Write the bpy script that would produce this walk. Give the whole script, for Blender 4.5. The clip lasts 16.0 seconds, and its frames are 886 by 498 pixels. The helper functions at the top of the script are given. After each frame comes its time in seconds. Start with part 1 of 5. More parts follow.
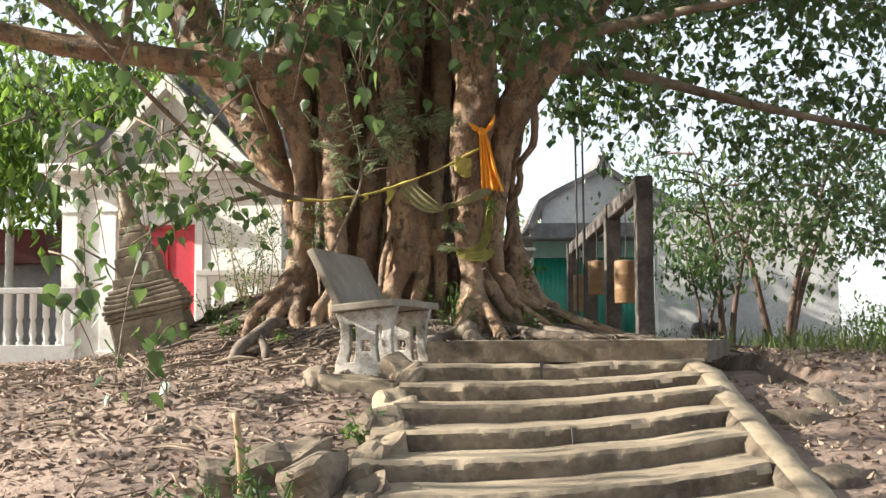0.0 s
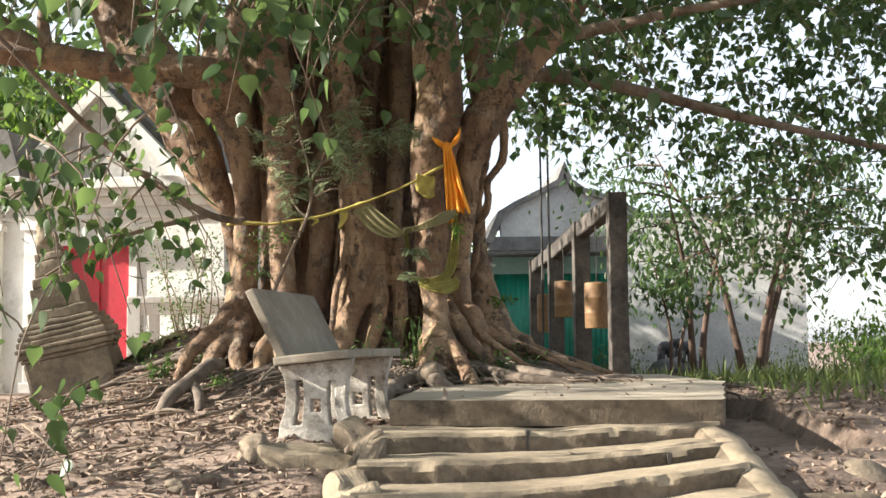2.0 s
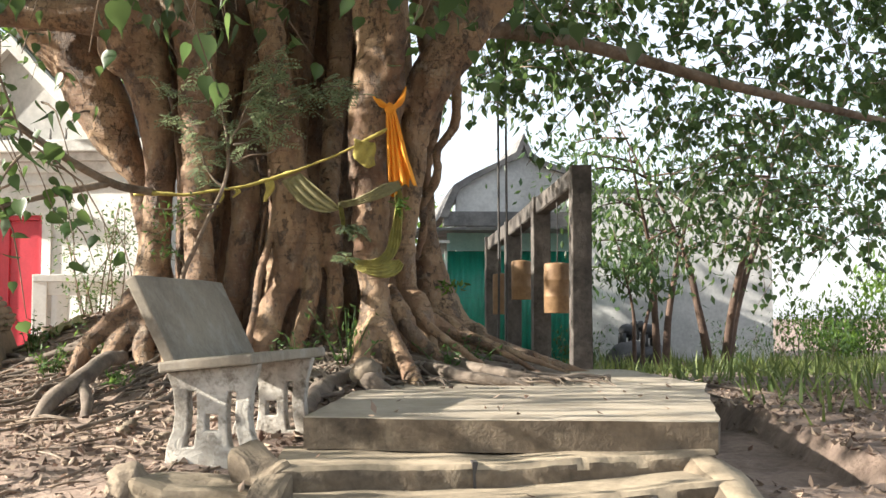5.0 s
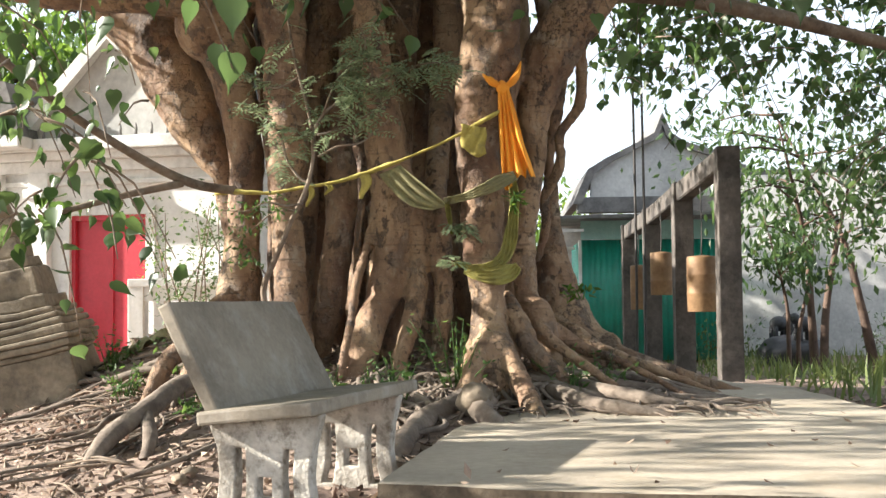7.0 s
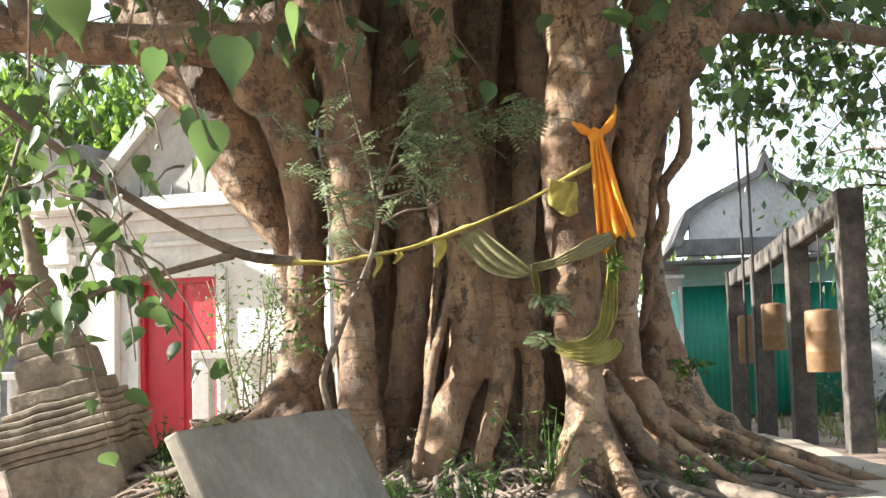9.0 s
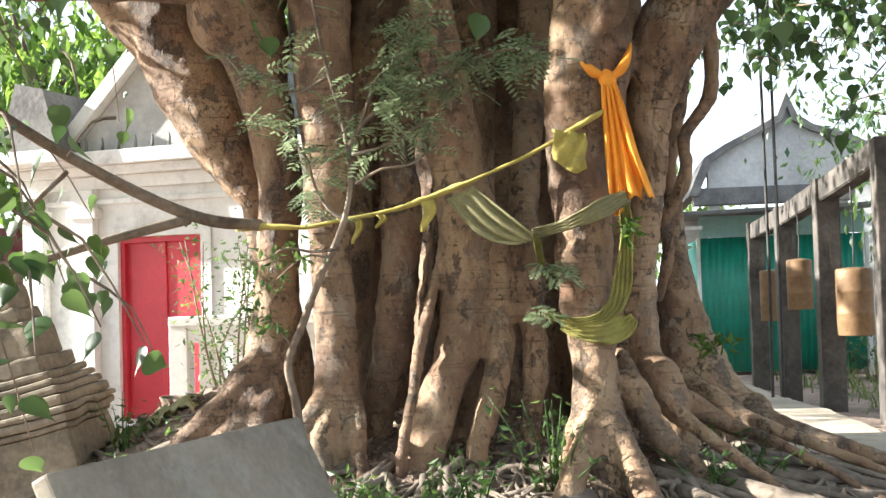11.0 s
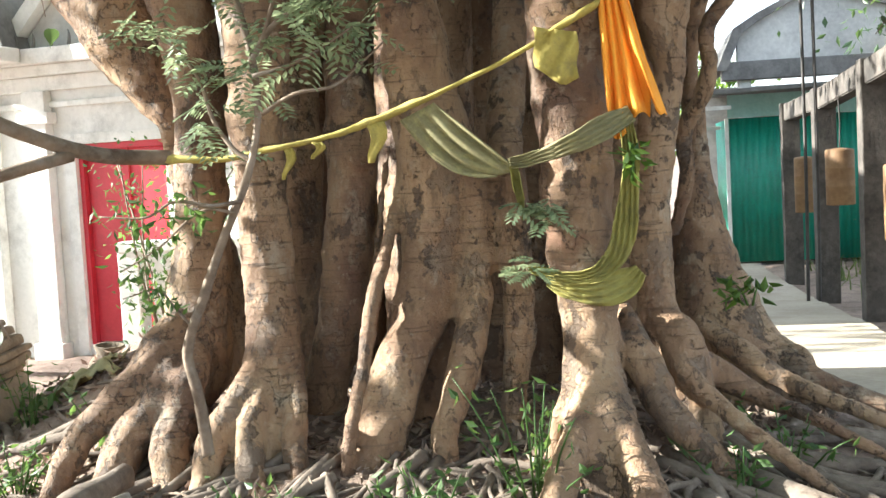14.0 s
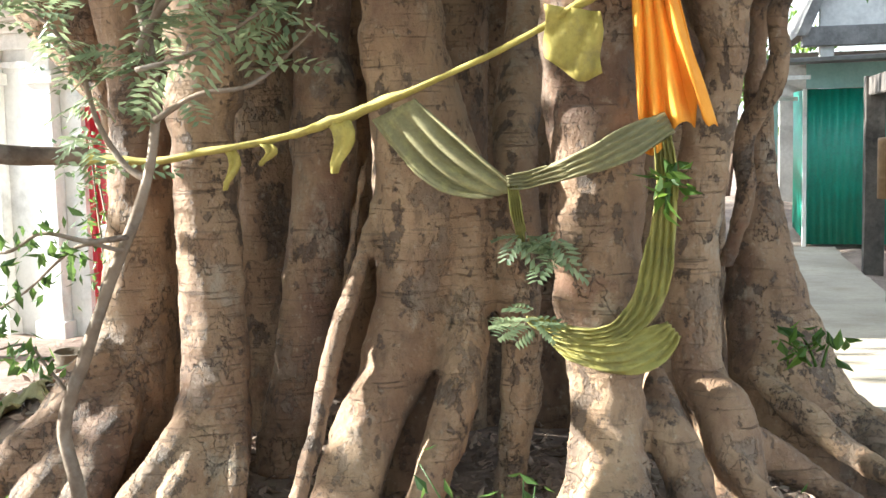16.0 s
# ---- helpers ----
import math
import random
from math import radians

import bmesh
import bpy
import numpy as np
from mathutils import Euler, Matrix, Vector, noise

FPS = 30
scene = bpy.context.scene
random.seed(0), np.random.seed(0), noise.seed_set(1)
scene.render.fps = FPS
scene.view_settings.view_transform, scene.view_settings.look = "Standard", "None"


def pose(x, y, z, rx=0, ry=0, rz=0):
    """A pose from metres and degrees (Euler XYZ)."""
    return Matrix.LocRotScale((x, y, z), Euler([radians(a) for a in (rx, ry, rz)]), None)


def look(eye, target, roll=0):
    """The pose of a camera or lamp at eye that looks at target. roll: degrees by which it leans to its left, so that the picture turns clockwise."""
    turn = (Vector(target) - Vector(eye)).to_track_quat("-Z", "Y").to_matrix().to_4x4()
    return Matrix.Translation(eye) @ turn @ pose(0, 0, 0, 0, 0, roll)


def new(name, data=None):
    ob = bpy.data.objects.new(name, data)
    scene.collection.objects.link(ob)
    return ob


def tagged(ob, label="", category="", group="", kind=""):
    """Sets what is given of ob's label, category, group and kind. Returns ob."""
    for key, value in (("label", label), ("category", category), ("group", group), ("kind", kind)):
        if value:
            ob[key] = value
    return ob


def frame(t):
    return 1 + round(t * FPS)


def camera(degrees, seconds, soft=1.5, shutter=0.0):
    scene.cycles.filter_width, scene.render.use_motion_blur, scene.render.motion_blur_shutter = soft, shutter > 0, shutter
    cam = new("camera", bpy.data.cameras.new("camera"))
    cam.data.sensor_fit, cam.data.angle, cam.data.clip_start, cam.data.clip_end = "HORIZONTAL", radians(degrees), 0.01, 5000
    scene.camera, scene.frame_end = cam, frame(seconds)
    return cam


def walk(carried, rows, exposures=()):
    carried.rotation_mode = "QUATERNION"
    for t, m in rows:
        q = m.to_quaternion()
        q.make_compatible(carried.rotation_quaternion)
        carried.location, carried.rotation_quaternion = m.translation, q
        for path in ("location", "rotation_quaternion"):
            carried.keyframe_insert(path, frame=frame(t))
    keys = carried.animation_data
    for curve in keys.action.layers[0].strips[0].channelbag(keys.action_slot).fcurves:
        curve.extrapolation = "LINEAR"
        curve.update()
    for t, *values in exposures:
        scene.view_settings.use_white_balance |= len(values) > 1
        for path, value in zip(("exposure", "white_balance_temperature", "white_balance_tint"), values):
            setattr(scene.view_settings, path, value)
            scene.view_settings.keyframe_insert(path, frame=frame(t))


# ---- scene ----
cam = camera(41.6, 16.0)
PATH = [
    (0, (0.024, 0.037, 1.495), (0.021, 2.031, 1.649), -0.3),
    (0.5, (0.044, 0.314, 1.622), (0.0, 2.308, 1.769), -1.6),
    (1, (-0.033, 0.621, 1.694), (-0.146, 2.615, 1.806), -2.8),
    (1.5, (-0.073, 0.985, 1.733), (-0.005, 2.978, 1.874), -1.6),
    (2, (-0.054, 1.335, 1.803), (0.026, 3.327, 1.968), -0.6),
    (2.5, (-0.009, 1.567, 1.797), (0.093, 3.552, 2.025), 0.2),
    (3, (-0.047, 1.828, 1.884), (0.118, 3.81, 2.095), 0.1),
    (3.2, (-0.048, 1.906, 1.894), (0.141, 3.887, 2.094), 0.7),
    (5.3, (0.177, 2.928, 1.987), (0.307, 4.921, 2.103), -0.5),
    (5.5, (0.2, 3.083, 2.02), (0.246, 5.079, 2.141), -0.7),
    (6, (0.215, 3.403, 2.041), (0.146, 5.399, 2.153), -0.1),
    (6.5, (0.236, 3.716, 2.115), (0.16, 5.711, 2.225), -0.1),
    (7, (0.337, 3.997, 2.15), (0.252, 5.993, 2.243), -0.6),
    (7.5, (0.357, 4.219, 2.213), (0.218, 6.212, 2.307), 0.6),
    (8, (0.276, 4.574, 2.322), (0.115, 6.562, 2.461), -0.6),
    (8.5, (0.285, 4.813, 2.334), (0.118, 6.8, 2.488), 0.1),
    (9, (0.334, 5.03, 2.409), (0.092, 7.009, 2.573), -1.6),
    (9.5, (0.32, 5.289, 2.399), (0.033, 7.265, 2.523), -0.9),
    (9.7, (0.307, 5.365, 2.439), (0.018, 7.342, 2.525), -1.4),
    (12, (0.403, 6.404, 2.608), (0.14, 8.386, 2.669), -1.9),
    (12.5, (0.418, 6.579, 2.67), (0.157, 8.561, 2.708), -2.1),
    (13, (0.517, 6.774, 2.722), (0.15, 8.74, 2.735), -3.7),
    (13.5, (0.402, 7.057, 2.769), (0.072, 9.03, 2.729), -3.8),
    (14, (0.492, 7.295, 2.855), (0.167, 9.263, 2.712), -3.1),
    (14.5, (0.576, 7.58, 2.905), (0.26, 9.548, 2.741), -4.7),
    (15, (0.596, 7.814, 2.946), (0.207, 9.769, 2.774), -4.0),
    (15.5, (0.541, 8.161, 3.001), (0.138, 10.113, 2.834), -3.0),
    (16, (0.606, 8.421, 3.043), (0.164, 10.36, 2.823), -1.5),
]
walk(cam, [(t, look(eye, target, roll)) for t, eye, target, roll in PATH],
     exposures=[(0, 1.58, 6400, 10), (3, 1.66, 6400, 10), (6, 1.82, 6300, 10), (9, 2.12, 6100, 9), (12, 2.36, 5950, 7), (14, 2.48, 5900, 6), (16, 2.64, 5850, 6)])

# ---- light ----
SUN_FROM = Vector((-0.91, -0.03, 0.42)).normalized()
world = bpy.data.worlds.new("sky")
scene.world = world
world.use_nodes = True
wn = world.node_tree.nodes
sky = wn.new("ShaderNodeTexSky")
sky.sky_type, sky.sun_disc = "NISHITA", False
sky.sun_elevation = math.asin(SUN_FROM.z)
sky.sun_rotation = math.atan2(SUN_FROM.x, SUN_FROM.y)
sky.air_density, sky.dust_density, sky.ozone_density = 1.0, 1.5, 1.0
haze = wn.new("ShaderNodeMix")
haze.data_type = "RGBA"
haze.inputs[0].default_value, haze.inputs[7].default_value = 0.45, (8.6, 8.8, 9.2, 1.0)
world.node_tree.links.new(sky.outputs[0], haze.inputs[6])
world.node_tree.links.new(haze.outputs[2], wn["Background"].inputs[0])
wn["Background"].inputs[1].default_value = 0.068
sun = new("sun", bpy.data.lights.new("sun", "SUN"))
sun.data.energy, sun.data.angle, sun.data.color = 5.0, radians(0.6), (1.0, 0.93, 0.81)
sun.matrix_world = look(SUN_FROM * 40, (0, 0, 0))

# ---- materials ----


def rgba(c):
    return (*c, 1.0)


def surface(name, a, b, size=1.0, fine=14.0, rough=0.8, bump=0.3, dirt=None, dirt_amount=0.4, metal=0.0, rings=0.0, vary=0.0, depth=0.02, stretch=(1, 1, 1)):
    """A worn surface: two colours blended by noise at two scales, an optional stain colour, and a fine relief."""
    m = bpy.data.materials.new(name)
    m.use_nodes = True
    n, l = m.node_tree.nodes, m.node_tree.links
    p = n["Principled BSDF"]
    tc = n.new("ShaderNodeTexCoord")
    mp = n.new("ShaderNodeMapping")
    mp.inputs["Scale"].default_value = stretch
    l.new(tc.outputs["Object"], mp.inputs[0])
    big, small = n.new("ShaderNodeTexNoise"), n.new("ShaderNodeTexNoise")
    for node, s, d in ((big, size, 5), (small, fine, 6)):
        l.new(mp.outputs[0], node.inputs["Vector"])
        node.inputs["Scale"].default_value, node.inputs["Detail"].default_value = s, d
        node.inputs["Roughness"].default_value = 0.62
    add = n.new("ShaderNodeMath")
    add.operation = "MULTIPLY_ADD"
    l.new(small.outputs[0], add.inputs[0])
    add.inputs[1].default_value = 0.45
    l.new(big.outputs[0], add.inputs[2])
    ramp = n.new("ShaderNodeValToRGB")
    ramp.color_ramp.elements[0].position, ramp.color_ramp.elements[1].position = 0.52, 0.92
    ramp.color_ramp.elements[0].color, ramp.color_ramp.elements[1].color = rgba(a), rgba(b)
    l.new(add.outputs[0], ramp.inputs[0])
    colour = ramp.outputs[0]
    if dirt:
        st = n.new("ShaderNodeTexNoise")
        st.inputs["Scale"].default_value, st.inputs["Detail"].default_value, st.inputs["Roughness"].default_value = size * 2.7, 8, 0.7
        l.new(mp.outputs[0], st.inputs["Vector"])
        sr = n.new("ShaderNodeValToRGB")
        sr.color_ramp.elements[0].position, sr.color_ramp.elements[1].position = 0.5, 0.68
        sr.color_ramp.elements[0].color, sr.color_ramp.elements[1].color = (0, 0, 0, 1), (dirt_amount,) * 3 + (1,)
        l.new(st.outputs[0], sr.inputs[0])
        mix = n.new("ShaderNodeMix")
        mix.data_type = "RGBA"
        l.new(sr.outputs[0], mix.inputs[0])
        l.new(colour, mix.inputs[6])
        mix.inputs[7].default_value = rgba(dirt)
        colour = mix.outputs[2]
    if vary:
        info, hs, mr = n.new("ShaderNodeObjectInfo"), n.new("ShaderNodeHueSaturation"), n.new("ShaderNodeMapRange")
        mr.inputs[3].default_value, mr.inputs[4].default_value = 1 - vary, 1 + vary
        l.new(info.outputs["Random"], mr.inputs[0])
        l.new(mr.outputs[0], hs.inputs["Value"])
        l.new(colour, hs.inputs["Color"])
        colour = hs.outputs[0]
    l.new(colour, p.inputs["Base Color"])
    p.inputs["Roughness"].default_value, p.inputs["Metallic"].default_value = rough, metal
    height = small.outputs[0]
    if rings:
        wave = n.new("ShaderNodeTexWave")
        wave.bands_direction = "Z"
        wave.inputs["Scale"].default_value, wave.inputs["Distortion"].default_value = 3.4, 9.0
        wave.inputs["Detail"].default_value, wave.inputs["Detail Scale"].default_value = 3.0, 1.2
        l.new(tc.outputs["Object"], wave.inputs["Vector"])
        hm = n.new("ShaderNodeMath")
        hm.operation = "MULTIPLY_ADD"
        l.new(wave.outputs["Fac"], hm.inputs[0])
        hm.inputs[1].default_value = rings
        l.new(add.outputs[0], hm.inputs[2])
        height = hm.outputs[0]
    bp = n.new("ShaderNodeBump")
    bp.inputs["Strength"].default_value, bp.inputs["Distance"].default_value = bump, depth
    l.new(height, bp.inputs["Height"])
    l.new(bp.outputs[0], p.inputs["Normal"])
    return m


def leafy(name, a, b, glow=0.45, rough=0.38, single=False):
    """Leaves: two greens by leaf, light passing through the blade."""
    m = bpy.data.materials.new(name)
    m.use_nodes = True
    n, l = m.node_tree.nodes, m.node_tree.links
    p, out = n["Principled BSDF"], n["Material Output"]
    geo, ramp = n.new("ShaderNodeObjectInfo" if single else "ShaderNodeNewGeometry"), n.new("ShaderNodeValToRGB")
    ramp.color_ramp.elements[0].color, ramp.color_ramp.elements[1].color = rgba(a), rgba(b)
    l.new(geo.outputs["Random" if single else "Random Per Island"], ramp.inputs[0])
    l.new(ramp.outputs[0], p.inputs["Base Color"])
    p.inputs["Roughness"].default_value = rough
    tr, mix, hs = n.new("ShaderNodeBsdfTranslucent"), n.new("ShaderNodeMixShader"), n.new("ShaderNodeHueSaturation")
    hs.inputs["Hue"].default_value, hs.inputs["Value"].default_value = 0.47, 2.0
    l.new(ramp.outputs[0], hs.inputs["Color"])
    l.new(hs.outputs[0], tr.inputs[0])
    mix.inputs[0].default_value = glow
    l.new(p.outputs[0], mix.inputs[1])
    l.new(tr.outputs[0], mix.inputs[2])
    l.new(mix.outputs[0], out.inputs[0])
    return m




def fig_bark():
    """Tan bark in grey and ochre patches, with flaking plates, pale lichen and fine cross marks."""
    m = bpy.data.materials.new("fig_bark")
    m.use_nodes = True
    n, l = m.node_tree.nodes, m.node_tree.links
    p, tc = n["Principled BSDF"], n.new("ShaderNodeTexCoord")

    def noisy(scale, stretch, detail=6, rough=0.62):
        mp, t = n.new("ShaderNodeMapping"), n.new("ShaderNodeTexNoise")
        mp.inputs["Scale"].default_value = stretch
        l.new(tc.outputs["Object"], mp.inputs[0])
        l.new(mp.outputs[0], t.inputs["Vector"])
        t.inputs["Scale"].default_value, t.inputs["Detail"].default_value, t.inputs["Roughness"].default_value = scale, detail, rough
        return t.outputs[0]

    def ramp(fac, stops):
        r = n.new("ShaderNodeValToRGB")
        while len(r.color_ramp.elements) < len(stops):
            r.color_ramp.elements.new(0.5)
        for e, (pos, c) in zip(r.color_ramp.elements, stops):
            e.position, e.color = pos, rgba(c)
        l.new(fac, r.inputs[0])
        return r.outputs[0]

    def blend(fac, a, b):
        x = n.new("ShaderNodeMix")
        x.data_type = "RGBA"
        l.new(fac, x.inputs[0])
        l.new(a, x.inputs[6])
        if isinstance(b, tuple):
            x.inputs[7].default_value = rgba(b)
        else:
            l.new(b, x.inputs[7])
        return x.outputs[2]

    base = ramp(noisy(2.2, (1, 1, 0.55)), [(0.34, (0.12, 0.064, 0.038)), (0.47, (0.24, 0.143, 0.080)), (0.60, (0.35, 0.230, 0.132)), (0.72, (0.31, 0.220, 0.142))])
    pale = ramp(noisy(4.5, (1, 1, 0.8), 8, 0.7), [(0.57, (0, 0, 0)), (0.67, (0.6, 0.6, 0.6))])
    base = blend(pale, base, (0.36, 0.30, 0.22))
    rust = ramp(noisy(3.1, (1, 1, 1.6), 7), [(0.60, (0, 0, 0)), (0.70, (0.6, 0.6, 0.6))])
    base = blend(rust, base, (0.17, 0.075, 0.04))
    plates = noisy(5.0, (1, 1, 0.75), 9, 0.7)
    flake = ramp(plates, [(0.415, (0.75, 0.75, 0.75)), (0.425, (0, 0, 0))])
    base = blend(flake, base, (0.075, 0.05, 0.034))
    peel_fac = noisy(4.2, (1, 1, 0.7), 7, 0.7)
    peel = ramp(peel_fac, [(0.575, (0, 0, 0)), (0.59, (0.55, 0.55, 0.55))])
    base = blend(peel, base, (0.17, 0.125, 0.09))
    lines = noisy(6.0, (0.3, 0.3, 8.0), 3)
    mark = ramp(lines, [(0.63, (0, 0, 0)), (0.66, (0.4, 0.4, 0.4))])
    base = blend(mark, base, (0.12, 0.085, 0.055))
    grain = ramp(noisy(24.0, (1, 1, 0.45), 6, 0.75), [(0.36, (0.45, 0.45, 0.45)), (0.47, (0, 0, 0))])
    base = blend(grain, base, (0.085, 0.056, 0.036))
    speck = ramp(noisy(31.0, (1, 1, 1), 5, 0.7), [(0.58, (0, 0, 0)), (0.70, (0.35, 0.35, 0.35))])
    base = blend(speck, base, (0.46, 0.39, 0.29))
    chip = ramp(noisy(17.0, (1, 1, 0.8), 4, 0.6), [(0.635, (0, 0, 0)), (0.65, (0.7, 0.7, 0.7))])
    base = blend(chip, base, (0.085, 0.055, 0.038))
    outline = ramp(noisy(7.0, (1, 1, 0.6), 5, 0.6), [(0.50, (0, 0, 0)), (0.506, (0.75, 0.75, 0.75)), (0.514, (0.6, 0.6, 0.6)), (0.52, (0, 0, 0))])
    patchy = ramp(noisy(1.6, (1, 1, 0.7), 3), [(0.46, (0, 0, 0)), (0.56, (1, 1, 1))])
    crack = n.new("ShaderNodeMath")
    crack.operation = "MULTIPLY"
    l.new(outline, crack.inputs[0])
    l.new(patchy, crack.inputs[1])
    crack = crack.outputs[0]
    base = blend(crack, base, (0.05, 0.032, 0.022))
    ring = ramp(noisy(9.0, (0.35, 0.35, 9.0), 4, 0.6), [(0.62, (0, 0, 0)), (0.64, (0.5, 0.5, 0.5)), (0.67, (0, 0, 0))])
    base = blend(ring, base, (0.10, 0.064, 0.042))
    l.new(base, p.inputs["Base Color"])
    p.inputs["Roughness"].default_value = 0.72
    fine = noisy(40.0, (1, 1, 1), 5)
    step = n.new("ShaderNodeMath")
    step.operation = "ADD"
    l.new(flake, step.inputs[0])
    l.new(peel, step.inputs[1])
    flip = n.new("ShaderNodeMath")
    flip.operation = "MULTIPLY"
    l.new(step.outputs[0], flip.inputs[0])
    flip.inputs[1].default_value = -0.5
    total = flip.outputs[0]
    for extra, w in ((plates, 1.0), (fine, 0.25), (lines, 0.15), (chip, -0.5), (crack, -0.6), (ring, -0.35)):
        a = n.new("ShaderNodeMath")
        a.operation = "MULTIPLY_ADD"
        l.new(extra, a.inputs[0])
        a.inputs[1].default_value = w
        l.new(total, a.inputs[2])
        total = a.outputs[0]
    bp = n.new("ShaderNodeBump")
    bp.inputs["Strength"].default_value, bp.inputs["Distance"].default_value = 1.0, 0.035
    l.new(total, bp.inputs["Height"])
    l.new(bp.outputs[0], p.inputs["Normal"])
    return m


BARK = fig_bark()
BRANCH = surface("branch_bark", (0.09, 0.06, 0.04), (0.27, 0.20, 0.14), 3.0, 22.0, 0.85, 0.5, (0.32, 0.29, 0.25), 0.5)
ROOT = surface("root_bark", (0.07, 0.053, 0.042), (0.24, 0.19, 0.145), 4.0, 18.0, 0.9, 0.7, (0.10, 0.07, 0.05), 0.6)
EARTH = surface("dry_earth", (0.125, 0.085, 0.065), (0.36, 0.265, 0.205), 0.8, 16.0, 0.95, 0.8, (0.075, 0.05, 0.034), 0.7, depth=0.04)
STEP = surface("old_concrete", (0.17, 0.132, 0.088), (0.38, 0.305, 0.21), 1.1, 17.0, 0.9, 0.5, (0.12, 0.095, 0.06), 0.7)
DARKRED = surface("faded_red_roof", (0.07, 0.010, 0.012), (0.12, 0.018, 0.02), 1.0, 20.0, 0.7, 0.1, (0.07, 0.03, 0.03), 0.5)
RISER = surface("dark_riser", (0.05, 0.038, 0.026), (0.19, 0.145, 0.098), 2.0, 20.0, 0.95, 0.7, (0.26, 0.21, 0.145), 0.55)
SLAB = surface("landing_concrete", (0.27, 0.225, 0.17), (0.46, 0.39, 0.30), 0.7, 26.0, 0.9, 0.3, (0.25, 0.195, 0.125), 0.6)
BENCH = surface("bench_concrete", (0.14, 0.115, 0.084), (0.27, 0.228, 0.172), 2.2, 40.0, 0.7, 0.2, (0.38, 0.36, 0.32), 0.4)
BENCHW = surface("flaking_whitewash", (0.26, 0.23, 0.19), (0.60, 0.56, 0.49), 5.5, 30.0, 0.85, 0.6, (0.13, 0.105, 0.075), 0.95)
WHITE = surface("whitewashed_plaster", (0.64, 0.63, 0.59), (0.82, 0.81, 0.78), 0.7, 22.0, 0.85, 0.15, (0.30, 0.29, 0.27), 0.6)
WEATHERED = surface("weathered_plaster", (0.33, 0.325, 0.315), (0.62, 0.61, 0.58), 0.5, 12.0, 0.9, 0.2, (0.28, 0.27, 0.26), 0.6)
ROOFGREY = surface("roof_tile", (0.09, 0.087, 0.083), (0.22, 0.21, 0.20), 1.2, 16.0, 0.9, 0.5, (0.08, 0.075, 0.07), 0.6)
RED = surface("red_paint", (0.40, 0.018, 0.032), (0.55, 0.035, 0.055), 1.2, 30.0, 0.45, 0.08, (0.25, 0.02, 0.03), 0.4)
CHEDI = surface("mossy_stucco", (0.12, 0.096, 0.066), (0.36, 0.295, 0.21), 1.4, 18.0, 0.9, 0.6, (0.075, 0.062, 0.05), 0.85)
POST = surface("stained_post_concrete", (0.035, 0.030, 0.026), (0.12, 0.10, 0.085), 2.2, 20.0, 0.9, 0.4, (0.20, 0.18, 0.15), 0.35)
GREEN = surface("green_tin", (0.012, 0.17, 0.115), (0.02, 0.27, 0.185), 1.3, 24.0, 0.42, 0.06, (0.03, 0.13, 0.09), 0.5)
TEAL = surface("pale_teal_paint", (0.26, 0.44, 0.41), (0.36, 0.54, 0.50), 1.5, 24.0, 0.7, 0.1, (0.2, 0.28, 0.26), 0.4)
TINDARK = surface("weathered_tin", (0.10, 0.10, 0.10), (0.24, 0.235, 0.23), 2.0, 18.0, 0.6, 0.2, metal=0.4)
RUST = surface("rusty_drum", (0.18, 0.100, 0.048), (0.31, 0.190, 0.09), 2.4, 22.0, 0.65, 0.2, (0.15, 0.075, 0.03), 0.7, metal=0.2)
ORANGE = surface("orange_cloth", (0.80, 0.27, 0.015), (0.90, 0.38, 0.03), 5.0, 90.0, 0.75, 0.12)
YELLOW = surface("faded_yellow_cloth", (0.36, 0.29, 0.06), (0.52, 0.43, 0.11), 6.0, 90.0, 0.8, 0.15, (0.24, 0.20, 0.08), 0.7)
OLIVE = surface("olive_yellow_cloth", (0.21, 0.185, 0.04), (0.34, 0.30, 0.075), 6.0, 90.0, 0.8, 0.15, (0.15, 0.13, 0.05), 0.6)
KHAKI = surface("dusty_khaki_cloth", (0.165, 0.148, 0.066), (0.27, 0.245, 0.125), 6.0, 90.0, 0.85, 0.15, (0.46, 0.42, 0.16), 0.5)
STONE = surface("field_stone", (0.11, 0.085, 0.06), (0.28, 0.22, 0.155), 3.0, 20.0, 0.92, 0.7, (0.09, 0.075, 0.055), 0.6, vary=0.25)
DARKSTONE = surface("black_statue_stone", (0.018, 0.018, 0.02), (0.05, 0.05, 0.055), 5.0, 30.0, 0.6, 0.2)
CABLE = surface("dark_cable", (0.03, 0.028, 0.026), (0.07, 0.06, 0.055), 6.0, 30.0, 0.7, 0.1)
STEMBARK = surface("reddish_stem_bark", (0.045, 0.026, 0.018), (0.13, 0.08, 0.055), 3.0, 22.0, 0.85, 0.4)
BAMBOO = surface("dry_bamboo", (0.20, 0.13, 0.065), (0.36, 0.25, 0.13), 6.0, 40.0, 0.6, 0.2)
LITTER = leafy("dry_leaves", (0.075, 0.046, 0.032), (0.40, 0.30, 0.22), 0.1, 0.8)
CLOD = leafy("clods", (0.08, 0.055, 0.042), (0.40, 0.31, 0.23), 0.0, 0.95)
LEAF = leafy("fig_leaves", (0.026, 0.060, 0.019), (0.068, 0.122, 0.036))
LEAF_ONE = leafy("fig_leaf", (0.022, 0.060, 0.014), (0.065, 0.13, 0.028), single=True)
